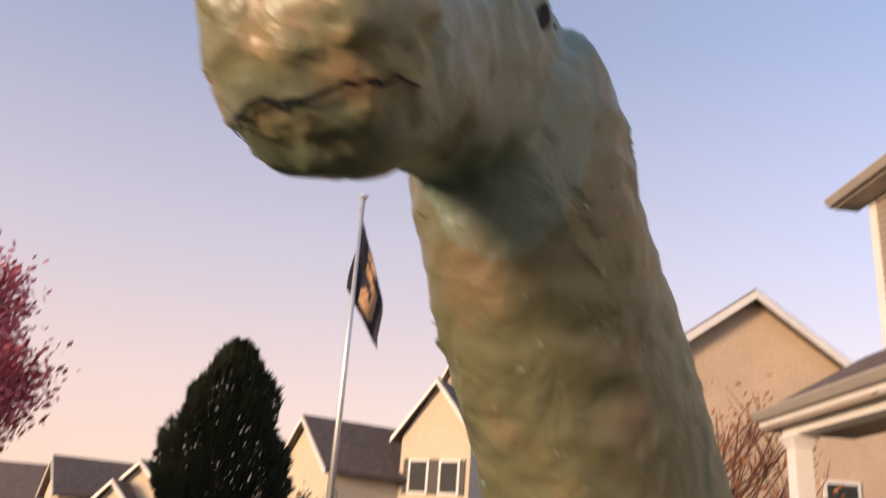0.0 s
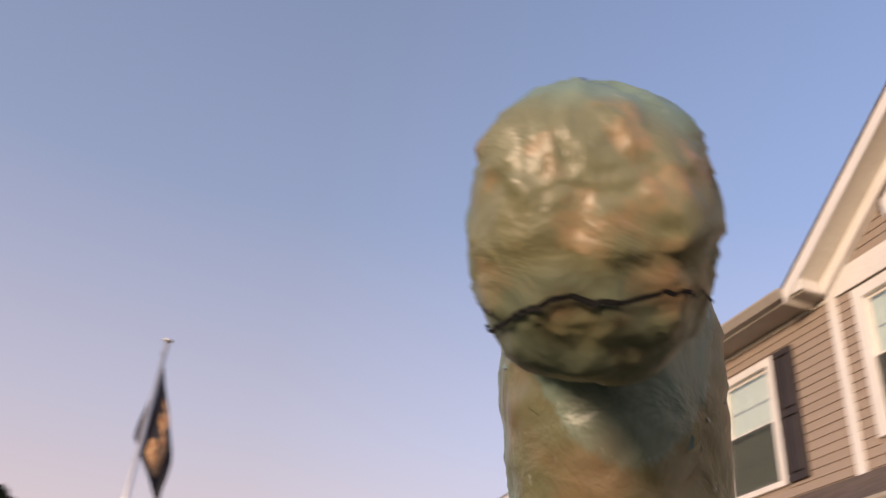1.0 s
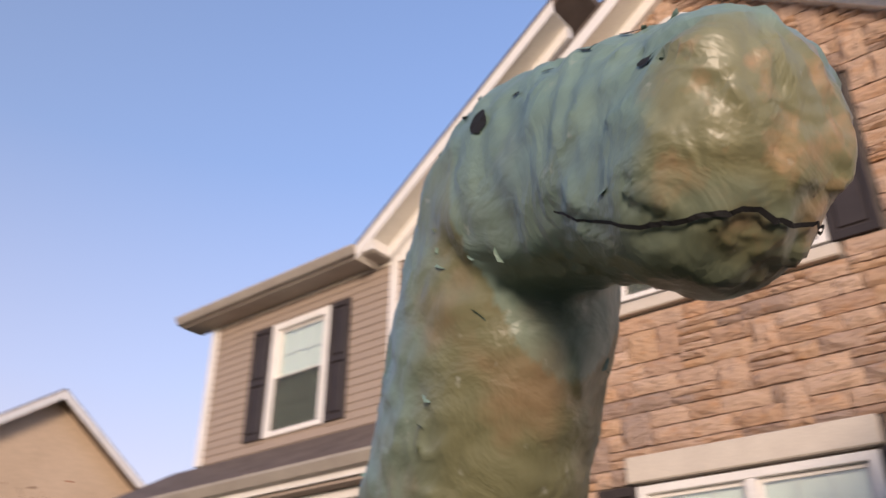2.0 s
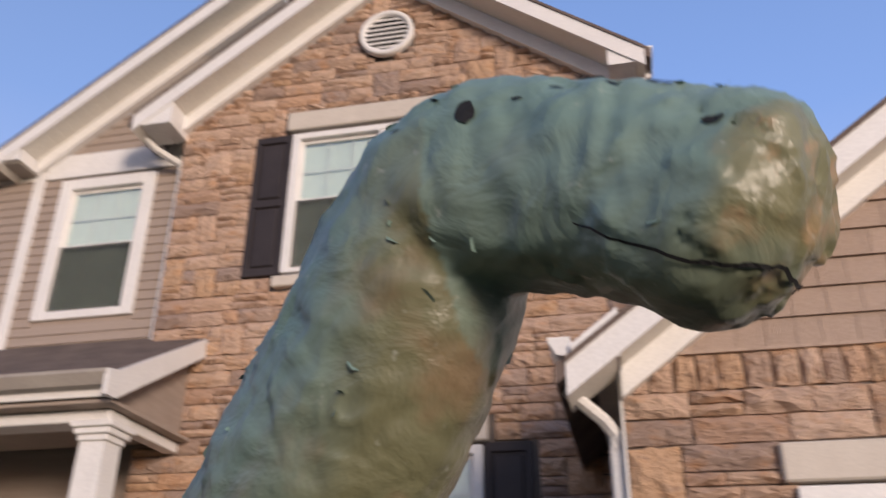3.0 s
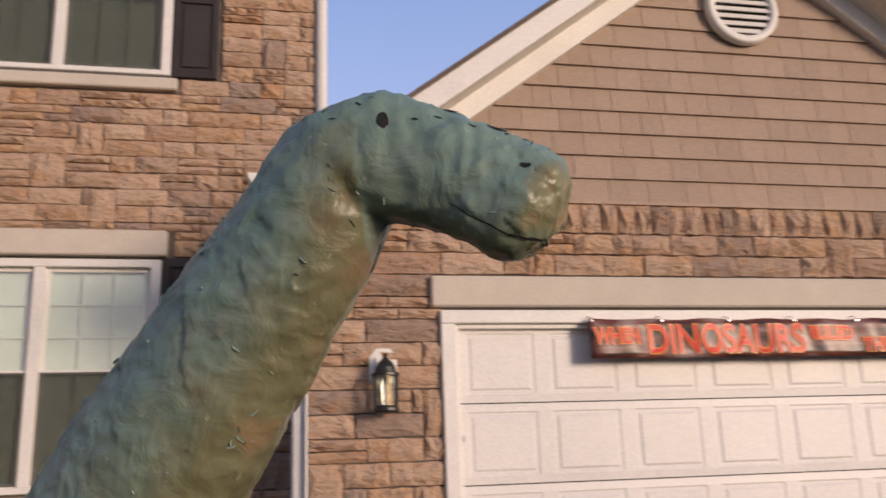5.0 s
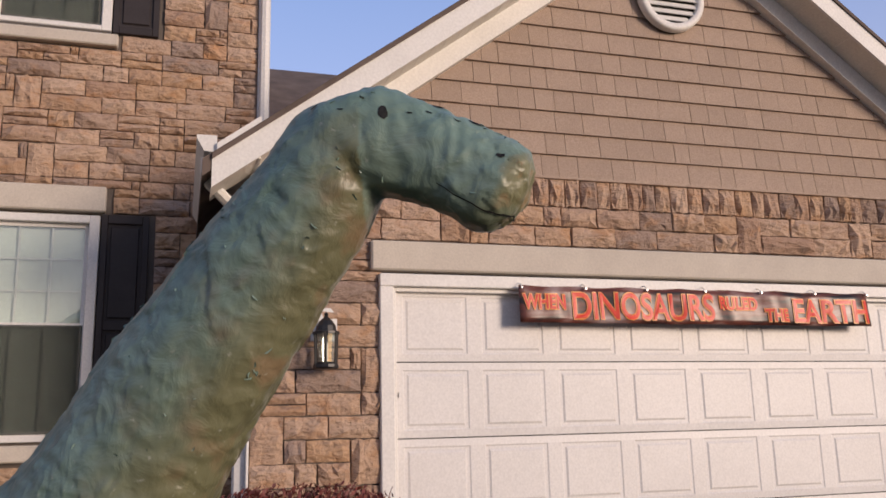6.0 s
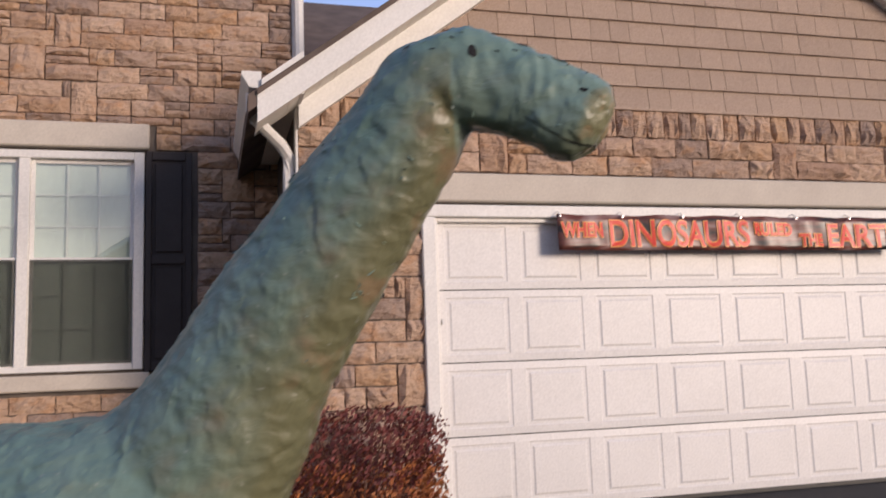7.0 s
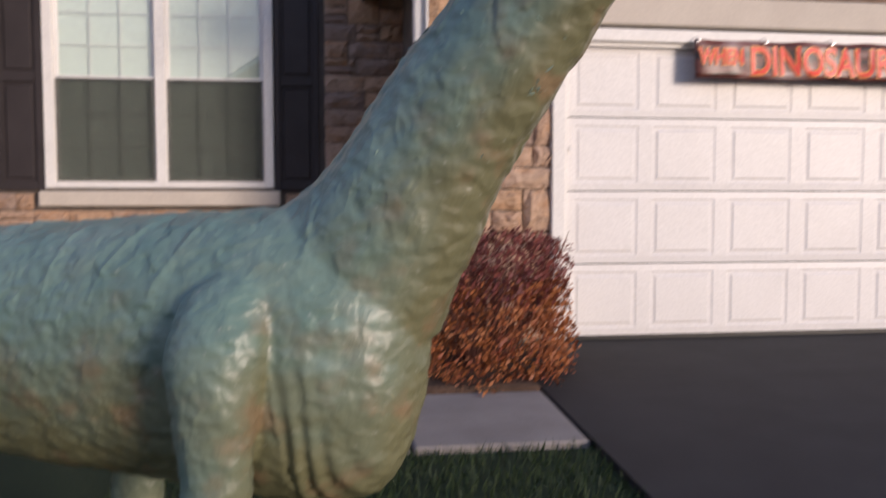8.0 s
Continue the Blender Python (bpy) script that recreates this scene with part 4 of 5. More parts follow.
def dinosaur():
    bm = bmesh.new()
    N = 28
    ang = [2 * math.pi * i / N for i in range(N)]
    def section(s, w, a, fr, ex):
        """Sideways reach of a ring: the muzzle narrows upwards, the flanks tuck in below."""
        u, up = sup(math.cos(a), ex), math.sin(a)
        if fr is BODY:
            return w * u * (1 - 0.20 * max(0.0, -up))
        front = max(0.0, min(1.0, 1.2 - abs(s) / 0.16))
        rear = max(0.0, min(1.0, (s - 0.18) / 0.08))
        return 0.009 + 0.009 * front - 0.008 * rear + (w + 0.007 * rear) * u * (1 - 0.26 * front * max(0.0, up))

    for rows, fr, ex in ((smooth_rows(HEAD_ROWS, 3), HEAD, 2.5), (smooth_rows(BODY_ROWS, 3), BODY, 2.3)):
        loft(bm, [[fr(s, section(s, w, a, fr, ex), (t + b) / 2 + (t - b) / 2 * sup(math.sin(a), ex)) for a in ang] for s, t, b, w in rows])
    rings = []
    for bs, bz, fs, fz, w in smooth_rows(NECK_ROWS, 3):
        cs, cz, ds, dz = (bs + fs) / 2, (bz + fz) / 2, (bs - fs) / 2, (bz - fz) / 2
        rings.append([NECK(cs + ds * math.sin(a), min(0.005, 0.02 * cs) - max(0.0, 0.022 - 0.05 * cs) + (w + max(0.0, 0.020 - 0.05 * cs)) * math.cos(a), cz + dz * math.sin(a)) for a in ang])
    loft(bm, rings)
    # legs: distance back, sideways, and radius from the hip down
    for s0, lat, ds in ((0.48, 0.225, 0.02), (1.10, -0.19, 0.06), (1.75, 0.19, 0.02), (1.95, -0.18, 0.0)):
        rows = [(0.90, 0.045, -0.12), (0.84, 0.09, -0.05), (0.76, 0.115, 0.0), (0.66, 0.115, 0.03), (0.56, 0.10, 0.035), (0.42, 0.085, 0.03), (0.22, 0.08, 0.03), (0.0, 0.078, 0.03), (-0.12, 0.095, 0.03), (-0.20, 0.10, 0.03)]
        loft(bm, [[BODY(s0 + ds * (0.7 - z) + r * 1.05 * math.cos(a), lat + (off if lat > 0 else -off) + r * math.sin(a) * 0.85, z) for a in ang] for z, r, off in smooth_rows(rows, 2)])
    bmesh.ops.recalc_face_normals(bm, faces=bm.faces[:])
    tmp = mesh_ob("dinosaur_rough", bm, [])
    md = tmp.modifiers.new("join", "REMESH")
    md.mode, md.voxel_size, md.adaptivity = "VOXEL", 0.0065, 0.0
    sm = tmp.modifiers.new("soft", "SMOOTH")
    sm.factor, sm.iterations = 0.5, 20
    bpy.context.view_layer.update()
    me = bpy.data.meshes.new_from_object(tmp.evaluated_get(bpy.context.evaluated_depsgraph_get()))
    me.name = "dinosaur_figure"
    old = tmp.data
    bpy.data.objects.remove(tmp)
    bpy.data.meshes.remove(old)

    def facet(p, scale, seed):
        """Flat sheets of paper, each at its own tilt."""
        q = p * scale + Vector((seed, seed * 0.7, seed * 1.3))
        c = noise.voronoi(q)[1][0]
        tilt = Vector((noise.cell(c * 91.7), noise.cell(c * 53.1 + Vector((5, 5, 5))), noise.cell(c * 37.9 + Vector((9, 2, 7))))) - Vector((0.5, 0.5, 0.5))
        return tilt.dot(q - c)

    def rough(p):
        """Dents, bulges and overlapping sheets of hand-laid paper."""
        d = 0.0055 * noise.noise(p * 8) + 0.0032 * noise.noise(Vector((p.x, p.y, p.z * 1.5)) * 24 + Vector((3, 1, 7)))
        d += 0.0016 * facet(p, 10, 2.0) + 0.0008 * facet(p, 25, 5.0) + 0.0010 * noise.noise(p * 52)
        # short sharp folds, here and there
        fold = 1 - abs(noise.noise(p * 22 + Vector((9, 4, 2)))) * 9
        if fold > 0:
            d += 0.0045 * fold * max(0.0, noise.noise(p * 11 + Vector((1, 8, 3))))
        return d + 0.001

    k = len(me.vertices)
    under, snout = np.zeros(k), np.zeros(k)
    back = HEAD(0, 0, 0)
    ud = Vector((math.cos(radians(-20)), math.sin(radians(-20)), 0))
    bu, br = Vector((math.cos(radians(-30)), math.sin(radians(-30)), 0)), Vector((math.sin(radians(-30)), -math.cos(radians(-30)), 0))
    cos = [v.co.copy() for v in me.vertices]
    nors = [v.normal.copy() for v in me.vertices]
    moved = []
    for i in range(k):
        p, nn = cos[i], nors[i]
        off = 0.0
        s = -(p - back).dot(ud)
        amp = 1.1 if p.z > 1.15 else 1.25
        if p.z > 1.5 and s < 0.30:
            amp = 1.15
            # shallow bands round the muzzle
            off = 0.0013 * math.sin(s * 150 + 7 * noise.noise(p * 8)) * max(0.0, min(1.0, (s - 0.01) * 30)) * max(0.0, min(1.0, (p.z - 1.57) * 12))
            if s < 0.07:
                # crumpled, torn paper at the tip
                off += 0.0036 * facet(p, 26, 1.0) + 0.0014 * max(0.0, 1 - abs(noise.noise(p * 40)) * 8)
        elif 0.78 < p.z < 1.04:
            # overlapping strips across the back
            rel = p - BODY(0, 0, 0)
            bs, bl = -rel.dot(bu), rel.dot(br)
            if bs > 0.3:
                off = 0.0045 * (1 - abs(math.sin(bs * 13 - bl * 5 + 2 * noise.noise(p * 3)))) ** 5
        elif p.z < 0.84:
            # hanging pleats between the foreleg and the chest
            rel = p - BODY(0, 0, 0)
            bs, bl = -rel.dot(bu), rel.dot(br)
            if 0.08 < bs < 0.36 and bl > 0.03:
                off = 0.0055 * math.sin(bs * 120 + 5 * noise.noise(Vector((p.x * 6, p.y * 6, p.z * 2)))) * min(1.0, (0.84 - p.z) * 6) * (0.6 + noise.noise(p * 4))
        moved.append(p + nn * (off + rough(p) * amp))
        # Mask for the painted-in warm light: strongest facing down and forward
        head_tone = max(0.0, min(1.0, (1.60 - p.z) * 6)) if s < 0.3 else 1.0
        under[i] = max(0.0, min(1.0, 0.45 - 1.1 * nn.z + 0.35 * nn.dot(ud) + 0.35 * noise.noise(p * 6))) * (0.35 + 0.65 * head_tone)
        w = (0.030 - s) * 26 + 1.4 * noise.noise(p * 24) + 0.4 - max(0.0, p.z - 1.615) * 45
        snout[i] = max(0.0, min(1.0, w)) if p.z > 1.49 and s < 0.2 else 0.0
    me.vertices.foreach_set("co", np.array([c for q in moved for c in q], dtype=np.float32))
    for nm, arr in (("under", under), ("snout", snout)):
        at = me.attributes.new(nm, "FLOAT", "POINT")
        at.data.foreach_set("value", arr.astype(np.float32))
    for p in me.polygons:
        p.use_smooth = True
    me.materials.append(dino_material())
    me.materials.append(M_HOLE)
    me.update()

    # slits and holes: thin dark strips laid along the surface
    from_bm = bmesh.new()
    from_bm.from_mesh(me)
    ob = new("dinosaur_figure", me)
    bpy.context.view_layer.update()

    def near(p):
        ok, q, nq, _ = ob.closest_point_on_mesh(Vector(p))
        return q, nq

    strips = []

    def strip(points, widths):
        left, right = [], []
        qs = [near(p) for p in points]
        for i, (q, nq) in enumerate(qs):
            d = (qs[min(i + 1, len(qs) - 1)][0] - qs[max(i - 1, 0)][0]).normalized()
            side = nq.cross(d).normalized()
            left.append(q + side * widths[i] + nq * 0.0022)
            right.append(q - side * widths[i] + nq * 0.0022)
        strips.append((left, right))

    rows = smooth_rows([(0.150, 0.07, 1.598), (0.11, 0.072, 1.572), (0.07, 0.07, 1.546), (0.045, 0.066, 1.535), (0.02, 0.055, 1.528), (0.006, 0.035, 1.524), (0.0, 0.0, 1.521), (0.006, -0.035, 1.527), (0.02, -0.055, 1.538), (0.04, -0.066, 1.550)], 6)
    m_ = len(rows)
    strip([HEAD(s, lat, z + 0.0035 * noise.noise(Vector((lat * 60, s * 60, 1)))) for s, lat, z in rows], [0.0007 + 0.0015 * math.sin(math.pi * (i + 0.4) / m_) * (0.7 + 0.6 * abs(noise.noise(Vector((i * 0.7, 2, 5))))) for i in range(m_)])
    spots = []

    def spot(p, ln, wd, tilt):
        """A dark oval hole that follows the surface."""
        q, nq = near(p)
        t1 = (ud * -1 + Vector((0, 0, tilt)))
        t1 = (t1 - nq * t1.dot(nq)).normalized()
        t2 = nq.cross(t1)
        rim = []
        for i in range(16):
            a = 2 * math.pi * i / 16
            wob = 1 + 0.18 * noise.noise(Vector((math.cos(a) * 2, math.sin(a) * 2, ln * 900)))
            c, cn = near(q + t1 * ln * math.cos(a) * wob + t2 * wd * math.sin(a) * wob)
            rim.append(c + cn * 0.0016)
        spots.append((q + nq * 0.0018, rim))

    for s, lat, z, ln, wd, tilt in ((0.030, 0.072, 1.632, 0.0095, 0.0048, 0.35), (0.075, 0.045, 1.716, 0.018, 0.0042, 0.1), (0.145, 0.037, 1.760, 0.018, 0.004, 0.0), (-0.015, 0.03, 1.690, 0.008, 0.003, 0.1), (0.165, 0.06, 1.735, 0.007, 0.0022, 0.2), (0.29, 0.07, 1.775, 0.006, 0.002, 0.6), (0.115, 0.055, 1.715, 0.010, 0.0014, 0.3), (0.20, 0.06, 1.735, 0.006, 0.0016, 0.3), (0.385, 0.05, 1.765, 0.010, 0.003, 0.2), (0.33, 0.07, 1.745, 0.007, 0.0015, 0.3), (0.03, -0.06, 1.632, 0.008, 0.004, 0.35)):
        spot(HEAD(s, lat, z), ln, wd, tilt)
    # eyes
    for sd in (1, -1):
        spot(HEAD(0.250, sd * 0.075, 1.738), 0.0095, 0.0145, -0.15)
    bm = from_bm
    for left, right in strips:
        lv, rv = [bm.verts.new(p) for p in left], [bm.verts.new(p) for p in right]
        for i in range(len(lv) - 1):
            f = bm.faces.new((lv[i], lv[i + 1], rv[i + 1], rv[i]))
            f.material_index = 1
    for mid, rim in spots:
        cv, rv = bm.verts.new(mid), [bm.verts.new(p) for p in rim]
        for i in range(len(rv)):
            bm.faces.new((cv, rv[i], rv[(i + 1) % len(rv)])).material_index = 1
    # torn paper flaps and small spikes of stiff paper
    rng = random.Random(4)
    for _ in range(70):
        pick = rng.random()
        if pick < 0.45:
            p = HEAD(rng.uniform(0, 0.38), rng.choice((0.075, -0.07)), rng.uniform(1.56, 1.79))
        else:
            p = NECK(rng.uniform(0.05, 0.8), 0.14, rng.uniform(1.1, 1.7))
        q, nq = near(p)
        t1 = nq.cross(Vector((rng.uniform(-1, 1), rng.uniform(-1, 1), rng.uniform(-1, 1)))).normalized()
        t2 = nq.cross(t1)
        w, h = rng.uniform(0.003, 0.010), rng.uniform(0.002, 0.006)
        a, b, c, d = (q - t1 * w - nq * 0.001, q + t1 * w - nq * 0.001, q + t1 * w * 0.5 + t2 * h + nq * rng.uniform(0.001, 0.0035), q - t1 * w * 0.6 + t2 * h * 0.7 + nq * rng.uniform(0.001, 0.004))
        bm.faces.new([bm.verts.new(x) for x in (a, b, c, d)]).material_index = 0
    bm.to_mesh(me)
    bm.free()
    me.update()
    return tagged(ob, "tall green papier-mache long-necked dinosaur figure standing on the lawn", "statue")


dinosaur()


# ---- planting ----
def leaf_cloud(bm, pts, size, rng, mi=0):
    for p in pts:
        a = Vector((rng.gauss(0, 1), rng.gauss(0, 1), rng.gauss(0, 1))).normalized()
        b = a.orthogonal().normalized()
        c = a.cross(b)
        s = size * rng.uniform(0.6, 1.3)
        f = bm.faces.new([bm.verts.new(Vector(p) + q) for q in (-b * s, c * s * 0.45, b * s, -c * s * 0.45)])
        f.material_index = mi


def bush():
    rng = random.Random(7)
    o = thing("burning_bush", (-0.75, -0.72, -0.09), "rounded clipped shrub with rust-red autumn leaves on a mulch bed", "shrub")
    bm = bmesh.new()
    for i in range(90):
        a, r = rng.uniform(0, 2 * math.pi), rng.uniform(0.15, 0.54)
        h = rng.uniform(0.60, 0.93)
        x, y = r * math.cos(a), r * math.sin(a)
        add_tube(bm, [(x * 0.2, y * 0.2, 0), (x * 0.7, y * 0.7, h * 0.55), (x, y, h)], [0.008, 0.005, 0.002], 4, caps=False)
    tagged(part("stem_mass", bm, M_TWIG, o), kind="stuff")
    for nm, mt, lo, hi, n in (("lower_leaves", M_BURNING, 0.0, 0.62, 7500), ("upper_leaves", M_BUSHTOP, 0.5, 0.9, 4200)):
        bm = bmesh.new()
        pts = []
        while len(pts) < n:
            a, z = rng.uniform(0, 2 * math.pi), rng.uniform(lo, hi)
            rr = 0.64 * (1 - max(0, (z - 0.60) / 0.35) ** 2.6) ** 0.5 if z < 0.95 else 0
            rr *= 0.86 + 0.26 * noise.noise(Vector((math.cos(a) * 2.2, math.sin(a) * 2.2, z * 3)))
            r = rr * rng.uniform(0.72, 1.05)
            pts.append((r * math.cos(a), r * math.sin(a), z + rng.uniform(-0.02, 0.03)))
        leaf_cloud(bm, pts, 0.020, rng)
        tagged(part(nm, bm, mt, o), kind="stuff")


bush()


def tree(name, x, y, h, r, trunk_r, leaf_mat, n, size, label, category, z0=0.25, seed=1, limbs=26, bare=False):
    rng = random.Random(seed)
    o = thing(name, (x, y, -0.3), label, category)
    bm = bmesh.new()
    add_tube(bm, [(0, 0, 0), (0.05, 0, h * 0.3), (0, 0.05, h * 0.62), (0, 0, h * 0.92)], [trunk_r, trunk_r * 0.8, trunk_r * 0.45, 0.01], 8)
    part("trunk", bm, M_BARK, o)
    bm = bmesh.new()
    tips = []
    for i in range(limbs):
        a, t = rng.uniform(0, 2 * math.pi), rng.uniform(z0, 0.85)
        ln = r * rng.uniform(0.6, 1.0) * (1.15 - 0.55 * t)
        st = Vector((0, 0, h * t * 0.85))
        en = st + Vector((math.cos(a) * ln, math.sin(a) * ln, ln * rng.uniform(0.7, 1.3)))
        mid = st.lerp(en, 0.5) + Vector((0, 0, -0.1 * ln))
        add_tube(bm, [st, mid, en], [trunk_r * 0.35, trunk_r * 0.2, 0.008], 5, caps=False)
        tips += [mid, en, mid.lerp(en, 0.5)]
        for _ in range(7 if bare else 3):
            b0 = mid.lerp(en, rng.random())
            b1 = b0 + Vector((rng.gauss(0, 0.25), rng.gauss(0, 0.25), rng.uniform(0.15, 0.7))) * (r * 0.45)
            add_tube(bm, [b0, b1], [trunk_r * 0.12, 0.005], 4, caps=False)
            tips.append(b1)
    part("limbs", bm, M_TWIG if bare else M_BARK, o)
    bm = bmesh.new()
    pts = []
    for _ in range(n):
        t = rng.choice(tips)
        d = r * 0.11
        pts.append(t + Vector((rng.gauss(0, d), rng.gauss(0, d), rng.gauss(0, d))))
    leaf_cloud(bm, pts, size, rng)
    tagged(part("crown", bm, leaf_mat, o), kind="stuff")


tree("maple_tree", -15.2, -12.45, 6.1, 2.3, 0.13, M_REDLEAF, 34000, 0.085, "maple tree in bright red autumn leaf", "tree", seed=3, limbs=64)
tree("bare_tree", -16.0, 1.9, 4.9, 2.0, 0.09, M_BURNING, 700, 0.06, "nearly bare tree with thin reddish twigs", "tree", seed=5, limbs=60, bare=True)
tree("small_tree", -27.0, -6.1, 3.0, 1.4, 0.08, M_SPRUCE, 1500, 0.10, "small dark round tree before a house", "tree", seed=9)


def spruce(x, y, h, r):
    rng = random.Random(2)
    o = thing("spruce_tree", (x, y, -0.4), "dense dark green conical spruce", "tree")
    bm = bmesh.new()
    add_tube(bm, [(0, 0, 0), (0, 0, h * 0.95)], [0.16, 0.02], 8)
    part("trunk", bm, M_BARK, o)
    bm = bmesh.new()
    for _ in range(16000):
        d_ = rng.random() ** 0.75 * (h - 0.3)
        z = h - d_
        a = rng.uniform(0, 2 * math.pi)
        rr = (0.08 + r * (1 - math.exp(-d_ / 1.6))) * (0.9 + 0.28 * noise.noise(Vector((math.cos(a) * 1.5, math.sin(a) * 1.5, z * 1.6)))) * rng.uniform(0.5, 1.04) ** 0.6
        p = Vector((rr * math.cos(a), rr * math.sin(a), z))
        d = Vector((math.cos(a), math.sin(a), rng.uniform(0.6, 1.7))).normalized() * rng.uniform(0.10, 0.24)
        w = d.cross(Vector((0, 0, 1))).normalized() * 0.045
        bm.faces.new([bm.verts.new(q) for q in (p - w, p + d * 0.5 - w * 0.7, p + d, p + d * 0.5 + w * 0.7, p + w)])
        u = d.cross(w).normalized() * 0.04
        bm.faces.new([bm.verts.new(q) for q in (p - u, p + d, p + u)])
    tagged(part("crown", bm, M_SPRUCE, o), kind="stuff")


spruce(-22.0, -7.95, 6.5, 1.8)


# ---- flag pole ----
def flagpole(x, y, h):
    o = thing("flagpole", (x, y, -0.4), "white metal flagpole on a lawn", "flagpole")
    bm = bmesh.new()
    add_tube(bm, [(0, 0, 0), (0, 0, h * 0.6), (0, 0, h)], [0.055, 0.05, 0.035], 10)
    part("pole", bm, M_STEEL, o, True)
    bm = bmesh.new()
    add_tube(bm, [(0, 0, h), (0, 0, h + 0.03), (0, 0, h + 0.06)], [0.05, 0.09, 0.03], 10)
    part("truck_cap", bm, M_STEEL, o, True)
    f = thing("flag", (x, y, h - 0.4), "limp black flag with a printed orange and pale patch", "flag")
    bm = bmesh.new()
    nx, nz = 14, 16
    vv = []
    for i in range(nx + 1):
        u = i / nx
        col_ = []
        for j in range(nz + 1):
            v = j / nz
            droop = 1.35 * u * (1 - 0.25 * v)
            xx = 0.09 * math.sin(u * 11 + v * 2) * u
            yy = -0.06 + 0.62 * u * (0.75 + 0.25 * v) + 0.06 * math.sin(v * 5)
            col_.append(bm.verts.new((xx, yy, -0.15 - v * 1.5 - droop)))
        vv.append(col_)
    for i in range(nx):
        for j in range(nz):
            fc = bm.faces.new((vv[i][j], vv[i + 1][j], vv[i + 1][j + 1], vv[i][j + 1]))
            fc.material_index = 1 if (4 < i < 11 and 2 < j < 14 and noise.noise(Vector((i * 0.33, j * 0.3, 2))) > -0.05) else 0
    part("cloth", bm, [M_FLAG, M_FLAGPATCH], f, True)
    return o


flagpole(-14.3, -4.97, 7.5)


# ---- houses far off ----
def far_house(x, y, w, d, h, pitch, label, wall_mat, turn=0.0, sills=(1.2, 4.0), shutters=False):
    """Ridge along local x; gable ends face local -x and +x; windows in the local +x end."""
    o = thing("far_house", (x, y, -0.5), label, "house")
    o.rotation_euler = (0, 0, radians(turn))
    rise = w * pitch
    bm = bmesh.new()
    add_prism(bm, [(-w / 2, 0), (w / 2, 0), (w / 2, h), (0, h + rise), (-w / 2, h)], -d / 2, d / 2, axis="x")
    part("wall", bm, wall_mat, o)
    for s in (-1, 1):
        bm = bmesh.new()
        add_prism(bm, [(0, h + rise + 0.02), (s * (w / 2 + 0.4), h - 0.26), (s * (w / 2 + 0.4), h - 0.06), (0, h + rise + 0.22)], -d / 2 - 0.35, d / 2 + 0.35, axis="x")
        part("roof", bm, M_ROOF, o)
        bm = bmesh.new()
        add_prism(bm, [(0, h + rise - 0.06), (s * (w / 2 + 0.42), h - 0.36), (s * (w / 2 + 0.42), h - 0.12), (0, h + rise + 0.16)], d / 2 + 0.352, d / 2 + 0.40, axis="x")
        part("rake_board", bm, M_WHITE, o)
    for yy, zz in [(q * w * 0.22, zz) for zz in sills for q in (-1, 1)]:
        if zz + 1.5 < h:
            wd = box("window", d / 2 + 0.004, d / 2 + 0.06, yy - 0.5, yy + 0.5, zz, zz + 1.5, M_WHITE, o)
            box("pane", d / 2 + 0.064, d / 2 + 0.07, yy - 0.4, yy + 0.4, zz + 0.1, zz + 1.4, M_SCREEN, wd, 0)
            for q in ((-1, 1) if shutters else ()):
                box("shutter", d / 2 + 0.004, d / 2 + 0.05, yy + q * 0.64 - 0.11, yy + q * 0.64 + 0.11, zz, zz + 1.5, M_SHUTTER, o)
    return o


far_house(-27.0, 5.4, 9.6, 10.0, 5.55, 0.36, "beige sided two-storey house with a broad gable", M_BEIGE, sills=(1.0, 2.9))
far_house(-42.5, -3.9, 5.4, 8.0, 5.1, 0.42, "cream sided house with a long brown shingle roof", M_CREAM, -62)
far_house(-42.0, 0.1, 3.4, 7.0, 6.9, 0.70, "tall cream house with steep narrow gable and shuttered windows", M_CREAM, -30, sills=(1.2, 4.4), shutters=True)
far_house(-47.1, 3.5, 5.0, 9.0, 8.6, 0.58, "tall cream house with a steep brown shingle roof", M_CREAM, -62)
far_house(-45.0, 6.0, 12.0, 8.0, 3.6, 0.36, "low cream house with brown shingle roof", M_CREAM, 90)
far_house(-52.0, -18.9, 4.2, 6.0, 3.7, 0.42, "small cream house with brown roof far down the street", M_CREAM, -62)
far_house(-52.0, -15.0, 3.0, 8.0, 3.9, 0.5, "cream gabled house far down the street", M_CREAM, -20)
far_house(-50.0, -16.6, 1.8, 5.0, 3.3, 0.55, "cream house with a narrow gable far down the street", M_CREAM, -20)
far_house(-58.0, -24.5, 8.0, 12.0, 3.0, 0.30, "low cream house far down the street", M_CREAM, 90)
far_house(-3.4, -36.0, 12.0, 11.0, 4.3, 0.34, "tan two-storey house across the street", M_BEIGE, 90)

# grass blades near the path
rng = random.Random(11)
bm = bmesh.new()
for _ in range(9000):
    x, y = rng.uniform(-2.6, -0.5), rng.uniform(-4.6, -2.2)
    z = ground_z(x, y) - 0.03
    a = rng.uniform(0, 2 * math.pi)
    hh = rng.uniform(0.03, 0.07)
    w = Vector((math.cos(a), math.sin(a), 0)) * 0.004
    p = Vector((x, y, z))
    bm.faces.new([bm.verts.new(q) for q in (p - w, p + w, p + Vector((rng.gauss(0, 0.02), rng.gauss(0, 0.02), hh)))])
tagged(mesh_ob("grass", bm, M_GRASS), "short green lawn grass beside the path", "grass", kind="stuff")


